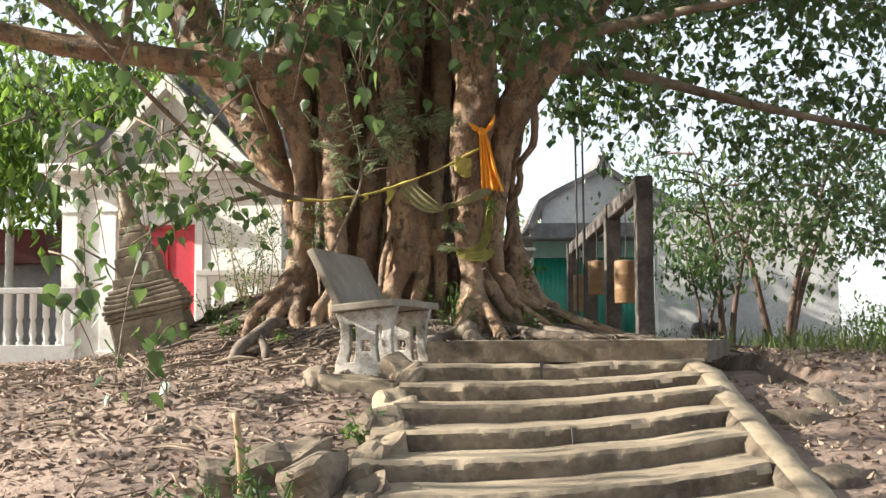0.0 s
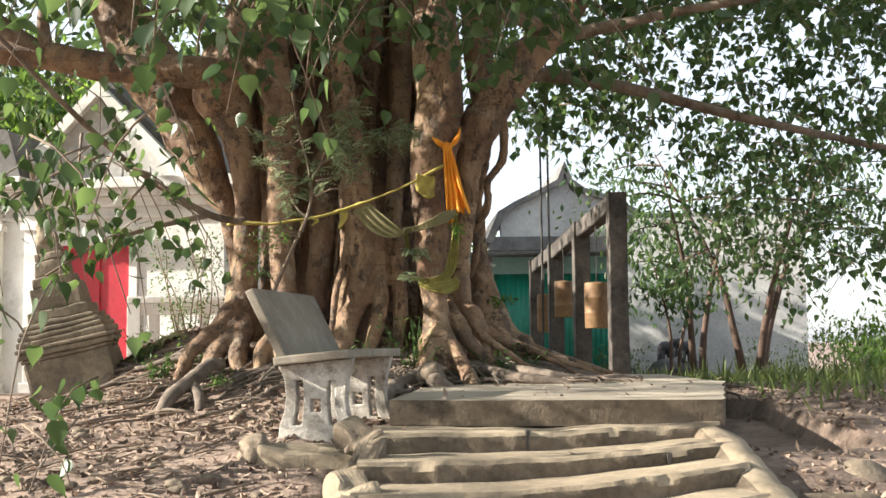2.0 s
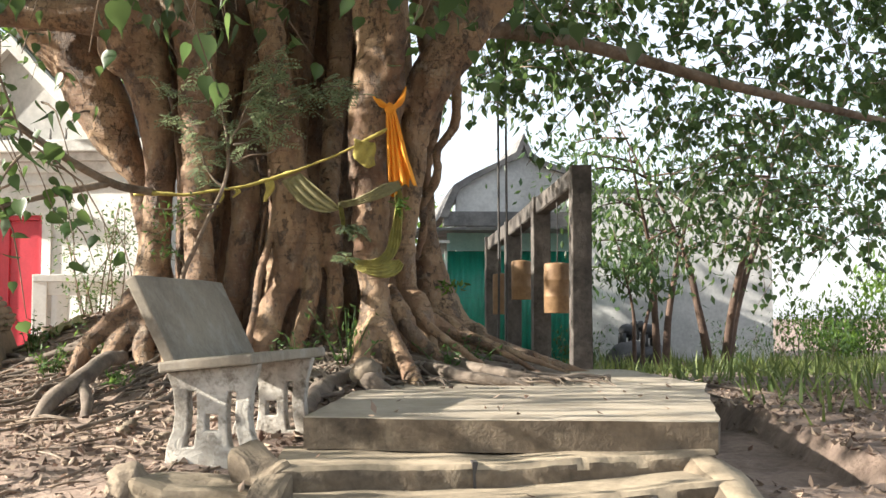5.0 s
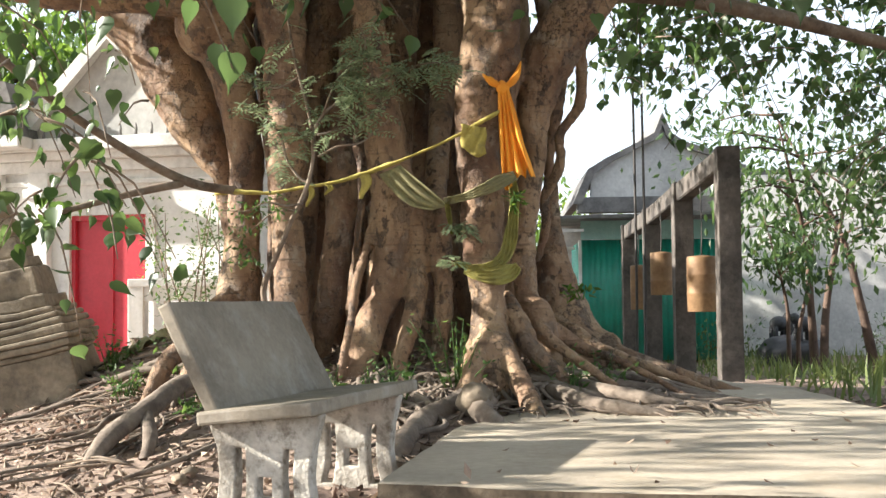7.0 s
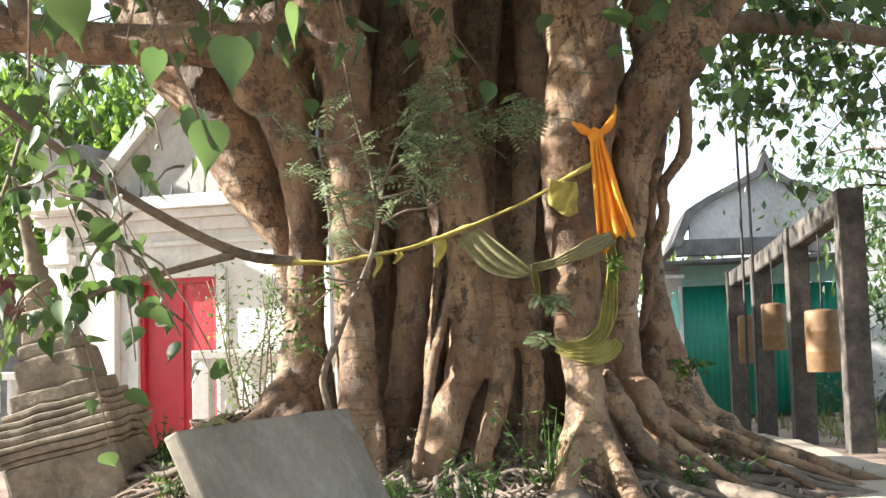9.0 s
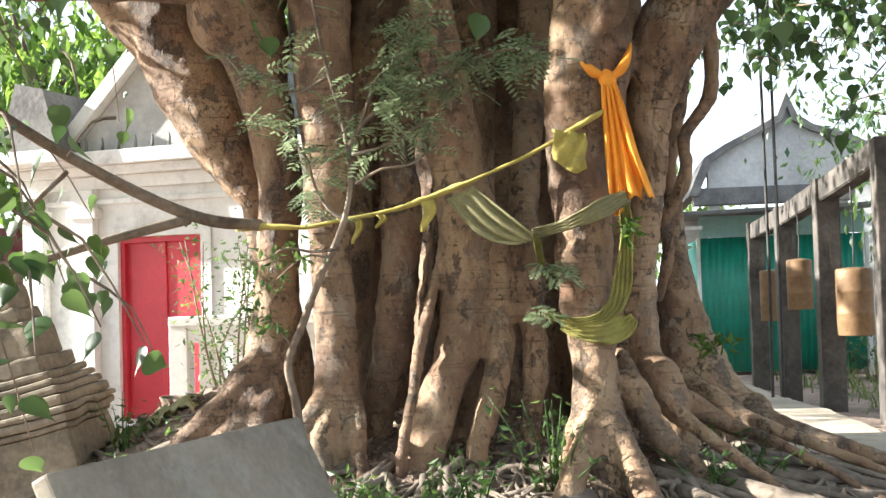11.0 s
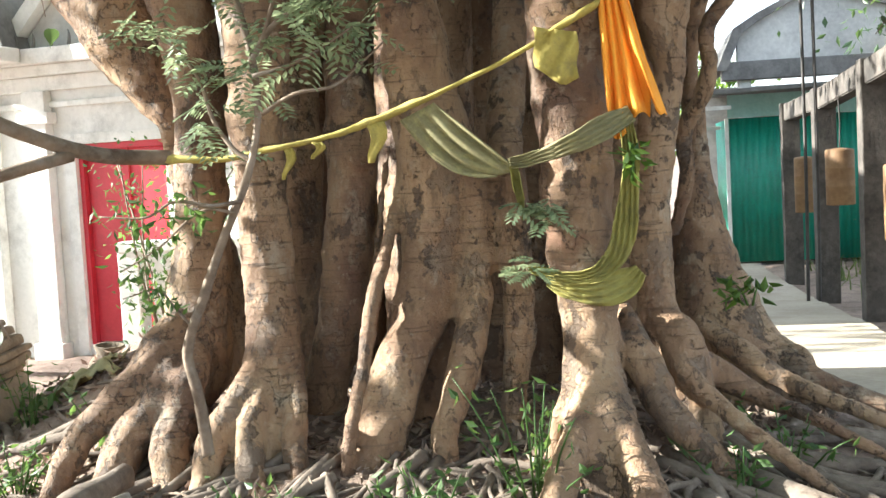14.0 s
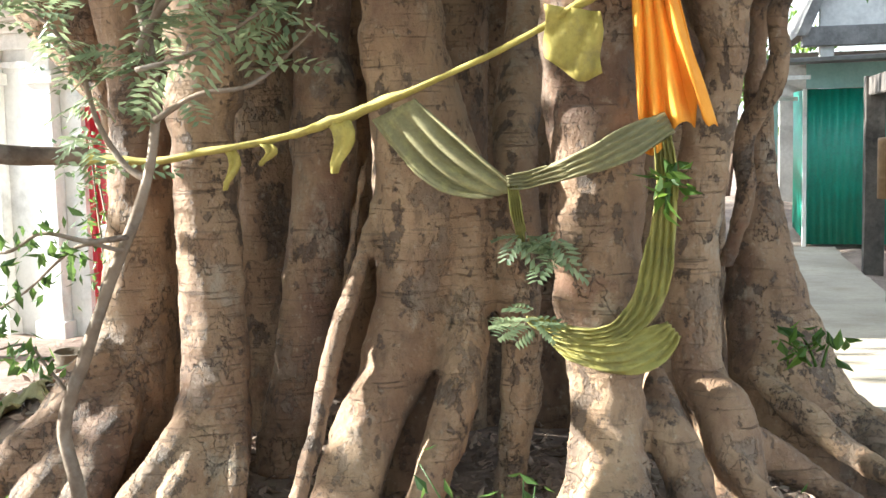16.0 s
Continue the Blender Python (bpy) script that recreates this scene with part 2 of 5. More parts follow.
LEAF_FAR = leafy("sunlit_leaves", (0.035, 0.085, 0.012), (0.10, 0.19, 0.03), 0.5, 0.5)
FERNY = leafy("feathery_leaves", (0.11, 0.155, 0.085), (0.24, 0.30, 0.17), 0.35, 0.45)
WEED = leafy("weeds", (0.03, 0.075, 0.018), (0.08, 0.15, 0.035), 0.4, 0.5)
GRASS = leafy("grass_blades", (0.05, 0.085, 0.02), (0.14, 0.18, 0.05), 0.35, 0.6)

# ---- helpers for meshes ----


def mesh_object(name, verts, faces, material, smooth=False, parent=None, label=""):
    me = bpy.data.meshes.new(name)
    me.from_pydata([tuple(v) for v in verts], [], faces)
    me.materials.append(material)
    if smooth:
        me.polygons.foreach_set("use_smooth", [True] * len(me.polygons))
    ob = new(name, me)
    if parent:
        ob.parent = parent
    if label:
        ob["label"] = label
    return ob


def part(name, bm, material, parent=None, label="", smooth=False):
    bmesh.ops.recalc_face_normals(bm, faces=bm.faces[:])
    me = bpy.data.meshes.new(name)
    bm.to_mesh(me)
    bm.free()
    me.materials.append(material)
    if smooth:
        me.polygons.foreach_set("use_smooth", [True] * len(me.polygons))
    ob = new(name, me)
    if parent:
        ob.parent = parent
    if label:
        ob["label"] = label
    return ob


def thing(name, m, label, category, group="", kind=""):
    e = new(name)
    e.empty_display_size = 0.1
    e.matrix_world = m
    return tagged(e, label, category, group, kind)


def box(bm, lo, hi, bevel=0.0, m=None, rough=0.0, cuts=0):
    """A worn block from lo to hi, with bevelled edges, in the frame m. Returns its vertices."""
    lo, hi = Vector(lo), Vector(hi)
    b = bmesh.new()
    bmesh.ops.create_cube(b, size=1.0, matrix=Matrix.LocRotScale((lo + hi) / 2, None, hi - lo))
    if bevel:
        bmesh.ops.bevel(b, geom=b.edges[:], offset=bevel, segments=2, affect="EDGES", profile=0.6)
    if cuts:
        long = [e for e in b.edges if e.calc_length() > 0.08]
        bmesh.ops.subdivide_edges(b, edges=long, cuts=cuts, use_grid_fill=True)
    if rough:
        for v in b.verts:
            v.co += noise.noise_vector(v.co * 5.0) * rough
    if m is not None:
        b.transform(m)
    first = len(bm.verts)
    made = [bm.verts.new(v.co) for v in b.verts]
    b.verts.index_update()
    for f in b.faces:
        bm.faces.new([made[v.index] for v in f.verts])
    b.free()
    return made


def prism(bm, outline, z0, z1, m=None, axis="z"):
    """An extruded outline: along z, or along y when axis is 'y' (outline then in x and z)."""
    def at(p, h):
        return (p[0], p[1], h) if axis == "z" else (p[0], h, p[1])
    a = [bm.verts.new(at(p, z0)) for p in outline]
    b = [bm.verts.new(at(p, z1)) for p in outline]
    n = len(a)
    bm.faces.new(a[::-1])
    bm.faces.new(b)
    for i in range(n):
        bm.faces.new((a[i], a[(i + 1) % n], b[(i + 1) % n], b[i]))
    if m is not None:
        bmesh.ops.transform(bm, matrix=m, verts=a + b)
    return a + b


def curve_points(pts, per=6):
    """Catmull-Rom through rows of x, y, z, r."""
    p = np.array(pts, float)
    p = np.vstack([2 * p[0] - p[1], p, 2 * p[-1] - p[-2]])
    out = []
    for i in range(1, len(p) - 2):
        for k in range(per):
            t = k / per
            a, b, c, d = p[i - 1], p[i], p[i + 1], p[i + 2]
            out.append(0.5 * (2 * b + (c - a) * t + (2 * a - 5 * b + 4 * c - d) * t * t + (3 * b - a - 3 * c + d) * t ** 3))
    out.append(p[-2])
    return np.array(out)


def tube_arrays(pts, sides=10, per=6, lump=0.0, seed=0.0, flat=1.0):
    q = curve_points(pts, per)
    c, r = q[:, :3], np.maximum(q[:, 3], 0.002)
    tan = np.gradient(c, axis=0)
    tan /= np.linalg.norm(tan, axis=1)[:, None] + 1e-9
    verts, faces = [], []
    ref = Vector((0.3, 1, 0.1)) if abs(tan[0][2]) > 0.7 else Vector((0, 0, 1))
    for i in range(len(c)):
        t = Vector(tan[i])
        u = t.cross(ref).normalized()
        w = u.cross(t).normalized()
        ref = w
        for k in range(sides):
            a = 2 * math.pi * k / sides
            d = u * math.cos(a) + w * math.sin(a) * flat
            rr = r[i]
            if lump:
                rr *= 1 + lump * noise.noise(Vector((math.cos(a) * 1.3 + seed, math.sin(a) * 1.3, i * 0.33)))
            verts.append(Vector(c[i]) + d * rr)
    n = len(c)
    for i in range(n - 1):
        for k in range(sides):
            a, b = i * sides + k, i * sides + (k + 1) % sides
            faces.append((a, b, b + sides, a + sides))
    faces.append(tuple(range(sides))[::-1])
    faces.append(tuple((n - 1) * sides + k for k in range(sides)))
    return verts, faces


def tubes(name, rows, material, parent=None, label="", sides=8, per=5, lump=0.15, flat=1.0):
    vs, fs = [], []
    for j, pts in enumerate(rows):
        v, f = tube_arrays(pts, sides, per, lump, j * 3.1, flat)
        o = len(vs)
        vs += v
        fs += [tuple(i + o for i in face) for face in f]
    return mesh_object(name, vs, fs, material, True, parent, label)


HEART = np.array([(0, 0, 0), (-0.40, 0.16, 0.05), (0.40, 0.16, 0.05), (0, 0.42, -0.05), (-0.33, 0.52, 0.03), (0.33, 0.52, 0.03), (0, 1.12, -0.02)])
HEART_F = [(0, 1, 3), (0, 3, 2), (1, 4, 3), (3, 5, 2), (4, 6, 3), (3, 6, 5)]
HALF = ((0.0, 0.0, 0.0), (0.16, -0.045, 0.035), (0.33, 0.05, 0.075), (0.40, 0.22, 0.09), (0.35, 0.42, 0.075), (0.22, 0.62, 0.045), (0.10, 0.80, 0.01), (0.035, 0.95, -0.03))
HEART_FINE = np.array([(-x, y, z) for x, y, z in HALF[1:]] + [(x, y, z) for x, y, z in HALF[1:]] + [(0, 0, 0), (0, 0.22, 0.0), (0, 0.45, -0.01), (0, 0.66, -0.03), (0, 0.84, -0.05), (0, 1.18, -0.10)])
HEART_FINE_F = []
for side in (0, 7):
    for f in ((0, 1, 15, 14), (1, 2, 15), (2, 3, 16, 15), (3, 4, 17, 16), (4, 5, 18, 17), (5, 6, 18), (6, 19, 18)):
        q = tuple(i if i > 13 else i + side for i in f)
        HEART_FINE_F.append(q if side == 0 else q[::-1])
OVAL = np.array([(0, 0, 0), (-0.22, 0.45, 0.06), (0, 0.5, -0.02), (0.22, 0.45, 0.06), (0, 1, -0.05)])
OVAL_F = [(0, 1, 2), (0, 2, 3), (1, 4, 2), (2, 4, 3)]
BLADE = np.array([(-0.05, 0, 0), (0.05, 0, 0), (0.03, 0.55, 0.06), (-0.03, 0.55, 0.06), (0.0, 1.0, 0.25)])
BLADE_F = [(0, 1, 2, 3), (3, 2, 4)]


def leaf_mesh(name, places, material, parent=None, shape=HEART, faces=HEART_F, hang=0.8, size=0.11, spread=0.35, rng=None, label="", aim=None):
    """Many leaves in one mesh. hang: 1 points the tips down, 0 lays them flat, -1 points them up."""
    rng = rng or np.random.default_rng(1)
    pts = np.asarray(places, float)
    n = len(pts)
    yaw = rng.uniform(0, 2 * math.pi, n)
    drop = np.clip(hang + rng.normal(0, spread, n), -1.2, 1.3) * math.pi / 2
    roll = rng.normal(0, 0.5, n)
    s = size * rng.uniform(0.6, 1.25, n)
    cy, sy, cd, sd = np.cos(yaw), np.sin(yaw), np.cos(drop), np.sin(drop)
    fwd = np.stack([cy * cd, sy * cd, -sd], 1)
    side = np.stack([-sy, cy, 0 * yaw], 1)
    up = np.cross(side, fwd)
    cr, sr = np.cos(roll)[:, None], np.sin(roll)[:, None]
    side, up = side * cr + up * sr, up * cr - side * sr
    k = len(shape)
    v = pts[:, None, :] + s[:, None, None] * (shape[None, :, 0, None] * side[:, None] + shape[None, :, 1, None] * fwd[:, None] + shape[None, :, 2, None] * up[:, None])
    base = (np.arange(n) * k)[:, None]
    allf = []
    for f in faces:
        allf.append(base + np.array(f)[None])
    out = [tuple(int(i) for i in row) for block in allf for row in block]
    return mesh_object(name, v.reshape(-1, 3), out, material, False, parent, label)


# ---- ground ----
PROFILE_Y = [-60, -6, 0, 1.4, 5, 8.4, 10, 13, 17, 21, 25, 32, 60]
PROFILE_Z = [-0.6, -0.25, -0.12, -0.06, 0.66, 1.24, 1.34, 1.34, 1.27, 1.05, 0.92, 0.92, 0.7]


def ground_z(x, y):
    z = np.interp(y, PROFILE_Y, PROFILE_Z)
    z += 0.42 * math.exp(-(((x + 0.35) / 2.1) ** 2 + ((y - 12.7) / 1.6) ** 2))
    z += 0.50 * math.exp(-(((x + 2.05) / 1.0) ** 2 + ((y - 13.3) / 1.0) ** 2))
    return float(z)


def soil_z(x, y):
    """The height of the soil, with its lumps and the cut for the stairs."""
    z = ground_z(x, y) - 0.06 * max(0.0, -x - 1.2) * math.exp(-((y - 9) / 6) ** 2)
    amp = 0.05 if y < 16 else 0.02
    z += amp * noise.noise(Vector((x * 1.1, y * 1.1, 0.3))) + 0.03 * noise.noise(Vector((x * 3.7, y * 3.7, 5.0)))
    if -0.36 < x < 1.78 and y < 8.6:
        z -= 0.28
    elif -0.1 < x < 2.75 and 8.0 < y < 11.5:
        z -= 0.16 if x > 0.25 + 0.1 * noise.noise(Vector((x, y, 1))) else 0.0
    return z


def axis_steps(lo, hi, fine_lo, fine_hi, step):
    """Coordinates that are dense between fine_lo and fine_hi and spread out towards lo and hi."""
    out = list(np.arange(fine_lo, fine_hi + 1e-6, step))
    a, s = fine_hi, step
    while a < hi:
        s *= 1.35
        a += s
        out.append(a)
    a, s = fine_lo, step
    while a > lo:
        s *= 1.35
        a -= s
        out.insert(0, a)
    return out


gx, gy = axis_steps(-1500, 1500, -6.5, 7.0, 0.10), axis_steps(-1500, 1500, -1.0, 19.0, 0.10)
gv = [(x, y, soil_z(x, y)) for y in gy for x in gx]
gf = [(j * len(gx) + i, j * len(gx) + i + 1, (j + 1) * len(gx) + i + 1, (j + 1) * len(gx) + i) for j in range(len(gy) - 1) for i in range(len(gx) - 1)]
tagged(mesh_object("ground", gv, gf, EARTH, True), "dry brown earth slope with dust and dead leaves", "ground", kind="structure")

# ---- stairs and landing ----
rng = np.random.default_rng(7)
STEP_Y = [8.20, 7.72, 7.25, 6.80, 6.32, 5.82, 5.32, 4.82, 4.32, 3.82, 3.32, 2.82, 2.32, 1.82, 1.32]
STEP_Z = [1.48 - (0.15 if k else 0) - 0.107 * max(0, k - 1) for k in range(15)]


def step_block(k):
    """One long worn step; its right end sweeps back and it sags where feet have trod."""
    n, verts, faces = 72, [], []
    x0, x1 = -0.14 - 0.06 * min(k, 5), 1.80 - 0.03 * min(k, 6)
    front, top = STEP_Y[k], STEP_Z[k]
    back, low = front + 0.85, top - 0.34
    sweep = 0.0 if k == 0 else min(0.1 + 0.09 * k, 0.5)
    for i in range(n + 1):
        u = i / n
        x = x0 + (x1 - x0) * u
        wob = 0.03 * noise.noise(Vector((x * 2.3, k * 5.0, 0))) + 0.012 * noise.noise(Vector((x * 11, k * 3.0, 2)))
        y = front + sweep * u * u + wob
        z = top + 0.03 * u * u * min(k, 3) - 0.012 * math.sin(math.pi * u) + 0.012 * noise.noise(Vector((x * 3.1, k * 4.0, 7)))
        chip = 0.024 * max(0, noise.noise(Vector((x * 6.0, k * 2.0, 4)))) + 0.016 * max(0, noise.noise(Vector((x * 17.0, k * 2.0, 9))))
        for dy, dz in ((0.03, low - z), (0.0, -0.05), (0.006 + chip, -0.018 - chip), (0.03 + chip, 0.0), (0.20, 0.002), (0.55, 0.0), (back - front, -0.004)):
            verts.append((x, y + dy, z + dz))
        verts.append((x, y + back - front, low))
    m = 8
    for i in range(n):
        for j in range(m):
            a, b = i * m + j, i * m + (j + 1) % m
            faces.append((a, b, b + m, a + m))
    faces += [tuple(range(m))[::-1], tuple(n * m + j for j in range(m))]
    return verts, faces


stairs = thing("staircase", pose(0, 0, 0), "worn sagging concrete stairs climbing an earth bank", "stairs", kind="structure")
for k in range(1, 15):
    v, f = step_block(k)
    ob = mesh_object("step", v, f, STEP, True, stairs)
    # steep faces of each step take the darker riser material
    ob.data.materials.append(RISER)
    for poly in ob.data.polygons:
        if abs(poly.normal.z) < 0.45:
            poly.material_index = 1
    ob.data.set_sharp_from_angle(angle=radians(35))

# cracks: thin dark strips on three steps stand in for open gaps; nothing is cut
for k, x in ((1, 0.66), (2, 1.36), (4, 0.72)):
    u = (x + 0.3) / 2.1
    bm = bmesh.new()
    y = STEP_Y[k] + min(0.1 + 0.09 * k, 0.5) * u * u
    prism(bm, [(x - 0.008, STEP_Z[k] - 0.12), (x + 0.006, STEP_Z[k] - 0.12), (x + 0.0, STEP_Z[k] - 0.05), (x + 0.012, STEP_Z[k] + 0.004), (x - 0.012, STEP_Z[k] + 0.004), (x - 0.010, STEP_Z[k] - 0.05)], y - 0.012, y + 0.09, axis="y")
    part("crack", bm, CABLE, stairs, "dark crack across a step")

# a worn, uneven curb runs down the open side of the stairs
verts, faces, rows_n = [], [], 56
for i in range(rows_n + 1):
    y = 1.6 + (7.95 - 1.6) * i / rows_n
    top = 1.30 - 0.224 * (7.72 - y) + 0.02 * noise.noise(Vector((y * 1.9, 0, 4)))
    wob, bite = 0.035 * noise.noise(Vector((y * 1.3, 3, 0))), 0.022 * noise.noise(Vector((y * 6.0, 8, 0)))
    for x, dz in ((1.60 + wob * 0.5, -0.32), (1.61 + wob * 0.5, -0.05), (1.65 + wob * 0.5, -0.01), (1.73 + wob, 0.0 + bite * 0.5), (1.82 + wob + bite, -0.03), (1.87 + wob + bite * 2, -0.10 + bite), (1.90 + wob - bite, -0.45)):
        verts.append((x, y, top + dz + 0.015 * noise.noise(Vector((x * 9, y * 9, 1)))))
for i in range(rows_n):
    for k in range(6):
        a = i * 7 + k
        faces.append((a, a + 1, a + 8, a + 7))
faces += [tuple(range(7)), tuple(rows_n * 7 + k for k in range(7))[::-1]]
ob = mesh_object("curb", verts, faces, STEP, True, stairs, "worn uneven concrete curb")
# all but the flattest curb faces take the darker riser material
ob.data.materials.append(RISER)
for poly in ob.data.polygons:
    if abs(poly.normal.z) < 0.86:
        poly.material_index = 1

# rough broken blocks on the bank side of the stairs
for j in range(15):
    y = 2.0 + 0.42 * j + rng.uniform(-0.06, 0.06)
    x = -0.40 + 0.20 * max(0.0, (y - 6.0) / 2.4)
    z = float(np.interp(y, STEP_Y[::-1], STEP_Z[::-1])) - 0.08
    sx, sy, sz = rng.uniform(0.06, 0.12), rng.uniform(0.16, 0.26), rng.uniform(0.08, 0.13)
    bm = bmesh.new()
    box(bm, (-sx, -sy, -sz), (sx, sy, sz * 0.5), 0.03, rough=0.07, cuts=4)
    ob = part("edge_block", bm, STEP if rng.random() < 0.5 else RISER, stairs)
    ob.matrix_local = pose(x + rng.uniform(-0.08, 0.06), y, z, 12 + rng.uniform(-10, 10), rng.uniform(-20, 20), rng.uniform(-28, 28))


def landing_outline():
    return [(-0.10, 8.36), (0.35, 8.22), (0.85, 8.12), (1.35, 8.04), (1.80, 7.97), (2.10, 9.0), (2.42, 10.2), (2.72, 11.15), (2.60, 12.2), (2.42, 14.0), (2.38, 16.5), (2.42, 20.0), (2.45, 26.5),
            (1.25, 26.5), (1.30, 20.0), (1.28, 16.5), (1.30, 14.2), (1.05, 12.6), (0.55, 11.3), (0.16, 10.4), (0.0, 9.3)]


bm = bmesh.new()
ol = landing_outline()
dense = []
for i, p in enumerate(ol):
    q = ol[(i + 1) % len(ol)]
    k = max(1, int(math.dist(p, q) / 0.18))
    dense += [(p[0] + (q[0] - p[0]) * j / k, p[1] + (q[1] - p[1]) * j / k) for j in range(k)]


def slab_z(x, y):
    return 1.48 if y < 11.5 else max(ground_z(2.6, y) + 0.10, 1.48 - 0.055 * (y - 11.5))


vs_top = []
for x, y in dense:
    wx = 0.03 * noise.noise(Vector((x * 3, y * 3, 0))) + 0.022 * max(0, noise.noise(Vector((x * 9, y * 9, 5))))
    vs_top.append(bm.verts.new((x + wx, y + wx, slab_z(x, y) + 0.008 * noise.noise(Vector((x * 2, y * 2, 3))))))
face = bm.faces.new(vs_top)
rim = bmesh.ops.inset_individual(bm, faces=[face], thickness=0.025, depth=0.018)
ext = bmesh.ops.extrude_edge_only(bm, edges=[e for e in bm.edges if e.is_boundary])
for v in [g for g in ext["geom"] if isinstance(g, bmesh.types.BMVert)]:
    v.co.z -= 0.15
    v.co.y += 0.01
bmesh.ops.triangulate(bm, faces=[f for f in bm.faces if len(f.verts) > 4])
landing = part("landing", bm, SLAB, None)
# upright edges of the slab take the darker riser material
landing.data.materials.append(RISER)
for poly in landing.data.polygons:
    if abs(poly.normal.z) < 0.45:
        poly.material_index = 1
tagged(landing, "sun-dappled beige concrete landing and footpath", "pavement", kind="structure")

# ---- the great fig tree ----
tree = thing("fig_tree", pose(0, 0, 0), "huge old sacred fig with many fused trunks and spreading roots", "tree")
trunk_verts, trunk_faces = [], []


def column(*pts):
    """One upright stem of the trunk: x, y, z and radius from the foot up."""
    v, f = tube_arrays(list(pts), 24, 6, 0.13, pts[0][0] * 7.3 + pts[0][1])
    o = len(trunk_verts)
    trunk_verts.extend(v)
    trunk_faces.extend(tuple(i + o for i in face) for face in f)


column((-1.50, 12.75, 1.30, 0.150), (-1.50, 12.75, 2.20, 0.130), (-1.65, 12.75, 2.86, 0.092), (-1.69, 12.75, 3.13, 0.100), (-1.82, 12.78, 3.37, 0.165), (-1.95, 12.80, 3.62, 0.225), (-2.10, 12.82, 3.94, 0.256), (-2.27, 12.85, 4.28, 0.298), (-2.47, 12.90, 4.55, 0.322), (-2.75, 13.00, 5.00, 0.290), (-3.20, 13.10, 6.20, 0.240), (-3.50, 13.20, 7.60, 0.140))
column((-1.46, 12.30, 1.30, 0.200), (-1.59, 12.30, 1.78, 0.137), (-1.54, 12.36, 1.99, 0.168), (-1.52, 12.42, 2.22, 0.162), (-1.50, 12.46, 2.45, 0.145), (-1.49, 12.48, 2.70, 0.128), (-1.48, 12.48, 2.94, 0.120), (-1.47, 12.50, 3.21, 0.134), (-1.50, 12.50, 3.48, 0.138), (-1.56, 12.50, 3.75, 0.157), (-1.61, 12.50, 4.01, 0.207), (-1.70, 12.50, 4.32, 0.302), (-1.50, 12.50, 5.00, 0.200), (-1.40, 12.60, 5.80, 0.180), (-1.60, 12.60, 7.40, 0.120))
column((-1.10, 11.90, 1.30, 0.200), (-1.13, 11.98, 1.70, 0.175), (-1.10, 12.08, 1.88, 0.153), (-1.09, 12.16, 2.06, 0.128), (-1.09, 12.20, 2.24, 0.118), (-1.11, 12.24, 2.46, 0.116), (-1.13, 12.27, 2.69, 0.116), (-1.14, 12.30, 2.92, 0.117), (-1.15, 12.30, 3.15, 0.122), (-1.12, 12.32, 3.18, 0.132), (-1.14, 12.34, 3.55, 0.156), (-1.16, 12.36, 3.92, 0.161), (-1.20, 12.40, 4.31, 0.179), (-1.32, 12.45, 4.71, 0.247), (-1.25, 12.60, 5.60, 0.170), (-0.95, 12.80, 7.00, 0.100))
column((-0.95, 12.75, 1.20, 0.160), (-1.13, 12.75, 1.89, 0.064), (-1.13, 12.80, 2.39, 0.106), (-1.10, 12.80, 2.90, 0.113), (-1.11, 12.85, 3.41, 0.133), (-0.95, 12.90, 4.20, 0.150), (-0.85, 13.00, 5.20, 0.160), (-0.70, 13.10, 6.60, 0.140))
column((-0.88, 12.35, 1.30, 0.120), (-0.93, 12.38, 1.77, 0.097), (-0.90, 12.40, 1.96, 0.099), (-0.84, 12.42, 2.19, 0.113), (-0.81, 12.45, 2.42, 0.110), (-0.78, 12.48, 2.66, 0.115), (-0.77, 12.52, 2.89, 0.118), (-0.78, 12.58, 3.13, 0.117), (-0.80, 12.66, 3.42, 0.100), (-0.72, 12.75, 3.90, 0.110), (-0.62, 12.90, 4.60, 0.150), (-0.50, 12.90, 6.50, 0.160))
column((-0.60, 11.82, 1.25, 0.130), (-0.58, 11.92, 1.71, 0.108), (-0.55, 12.01, 1.84, 0.113), (-0.52, 12.13, 2.01, 0.109), (-0.45, 12.22, 2.17, 0.120), (-0.41, 12.30, 2.34, 0.132), (-0.39, 12.36, 2.51, 0.138), (-0.37, 12.40, 2.68, 0.154), (-0.38, 12.42, 2.87, 0.164), (-0.40, 12.42, 3.09, 0.158), (-0.44, 12.42, 3.32, 0.151), (-0.43, 12.42, 3.42, 0.134), (-0.51, 12.44, 3.91, 0.120), (-0.57, 12.50, 4.30, 0.126), (-0.62, 12.46, 4.67, 0.161), (-0.55, 12.55, 5.00, 0.180), (-0.30, 12.70, 6.60, 0.160))
column((-0.27, 11.80, 1.30, 0.080), (-0.31, 11.90, 1.71, 0.060), (-0.28, 12.01, 1.86, 0.062), (-0.24, 12.12, 2.00, 0.073), (-0.21, 12.22, 2.16, 0.077), (-0.20, 12.30, 2.31, 0.076), (-0.21, 12.38, 2.47, 0.079), (-0.22, 12.44, 2.65, 0.080), (-0.25, 12.48, 2.86, 0.089), (-0.32, 12.53, 3.09, 0.081), (-0.35, 12.66, 3.30, 0.029))
column((-0.42, 12.20, 1.30, 0.140), (-0.47, 12.29, 1.74, 0.080), (-0.39, 12.46, 2.17, 0.093), (-0.37, 12.55, 2.58, 0.116), (-0.36, 12.68, 2.79, 0.041))
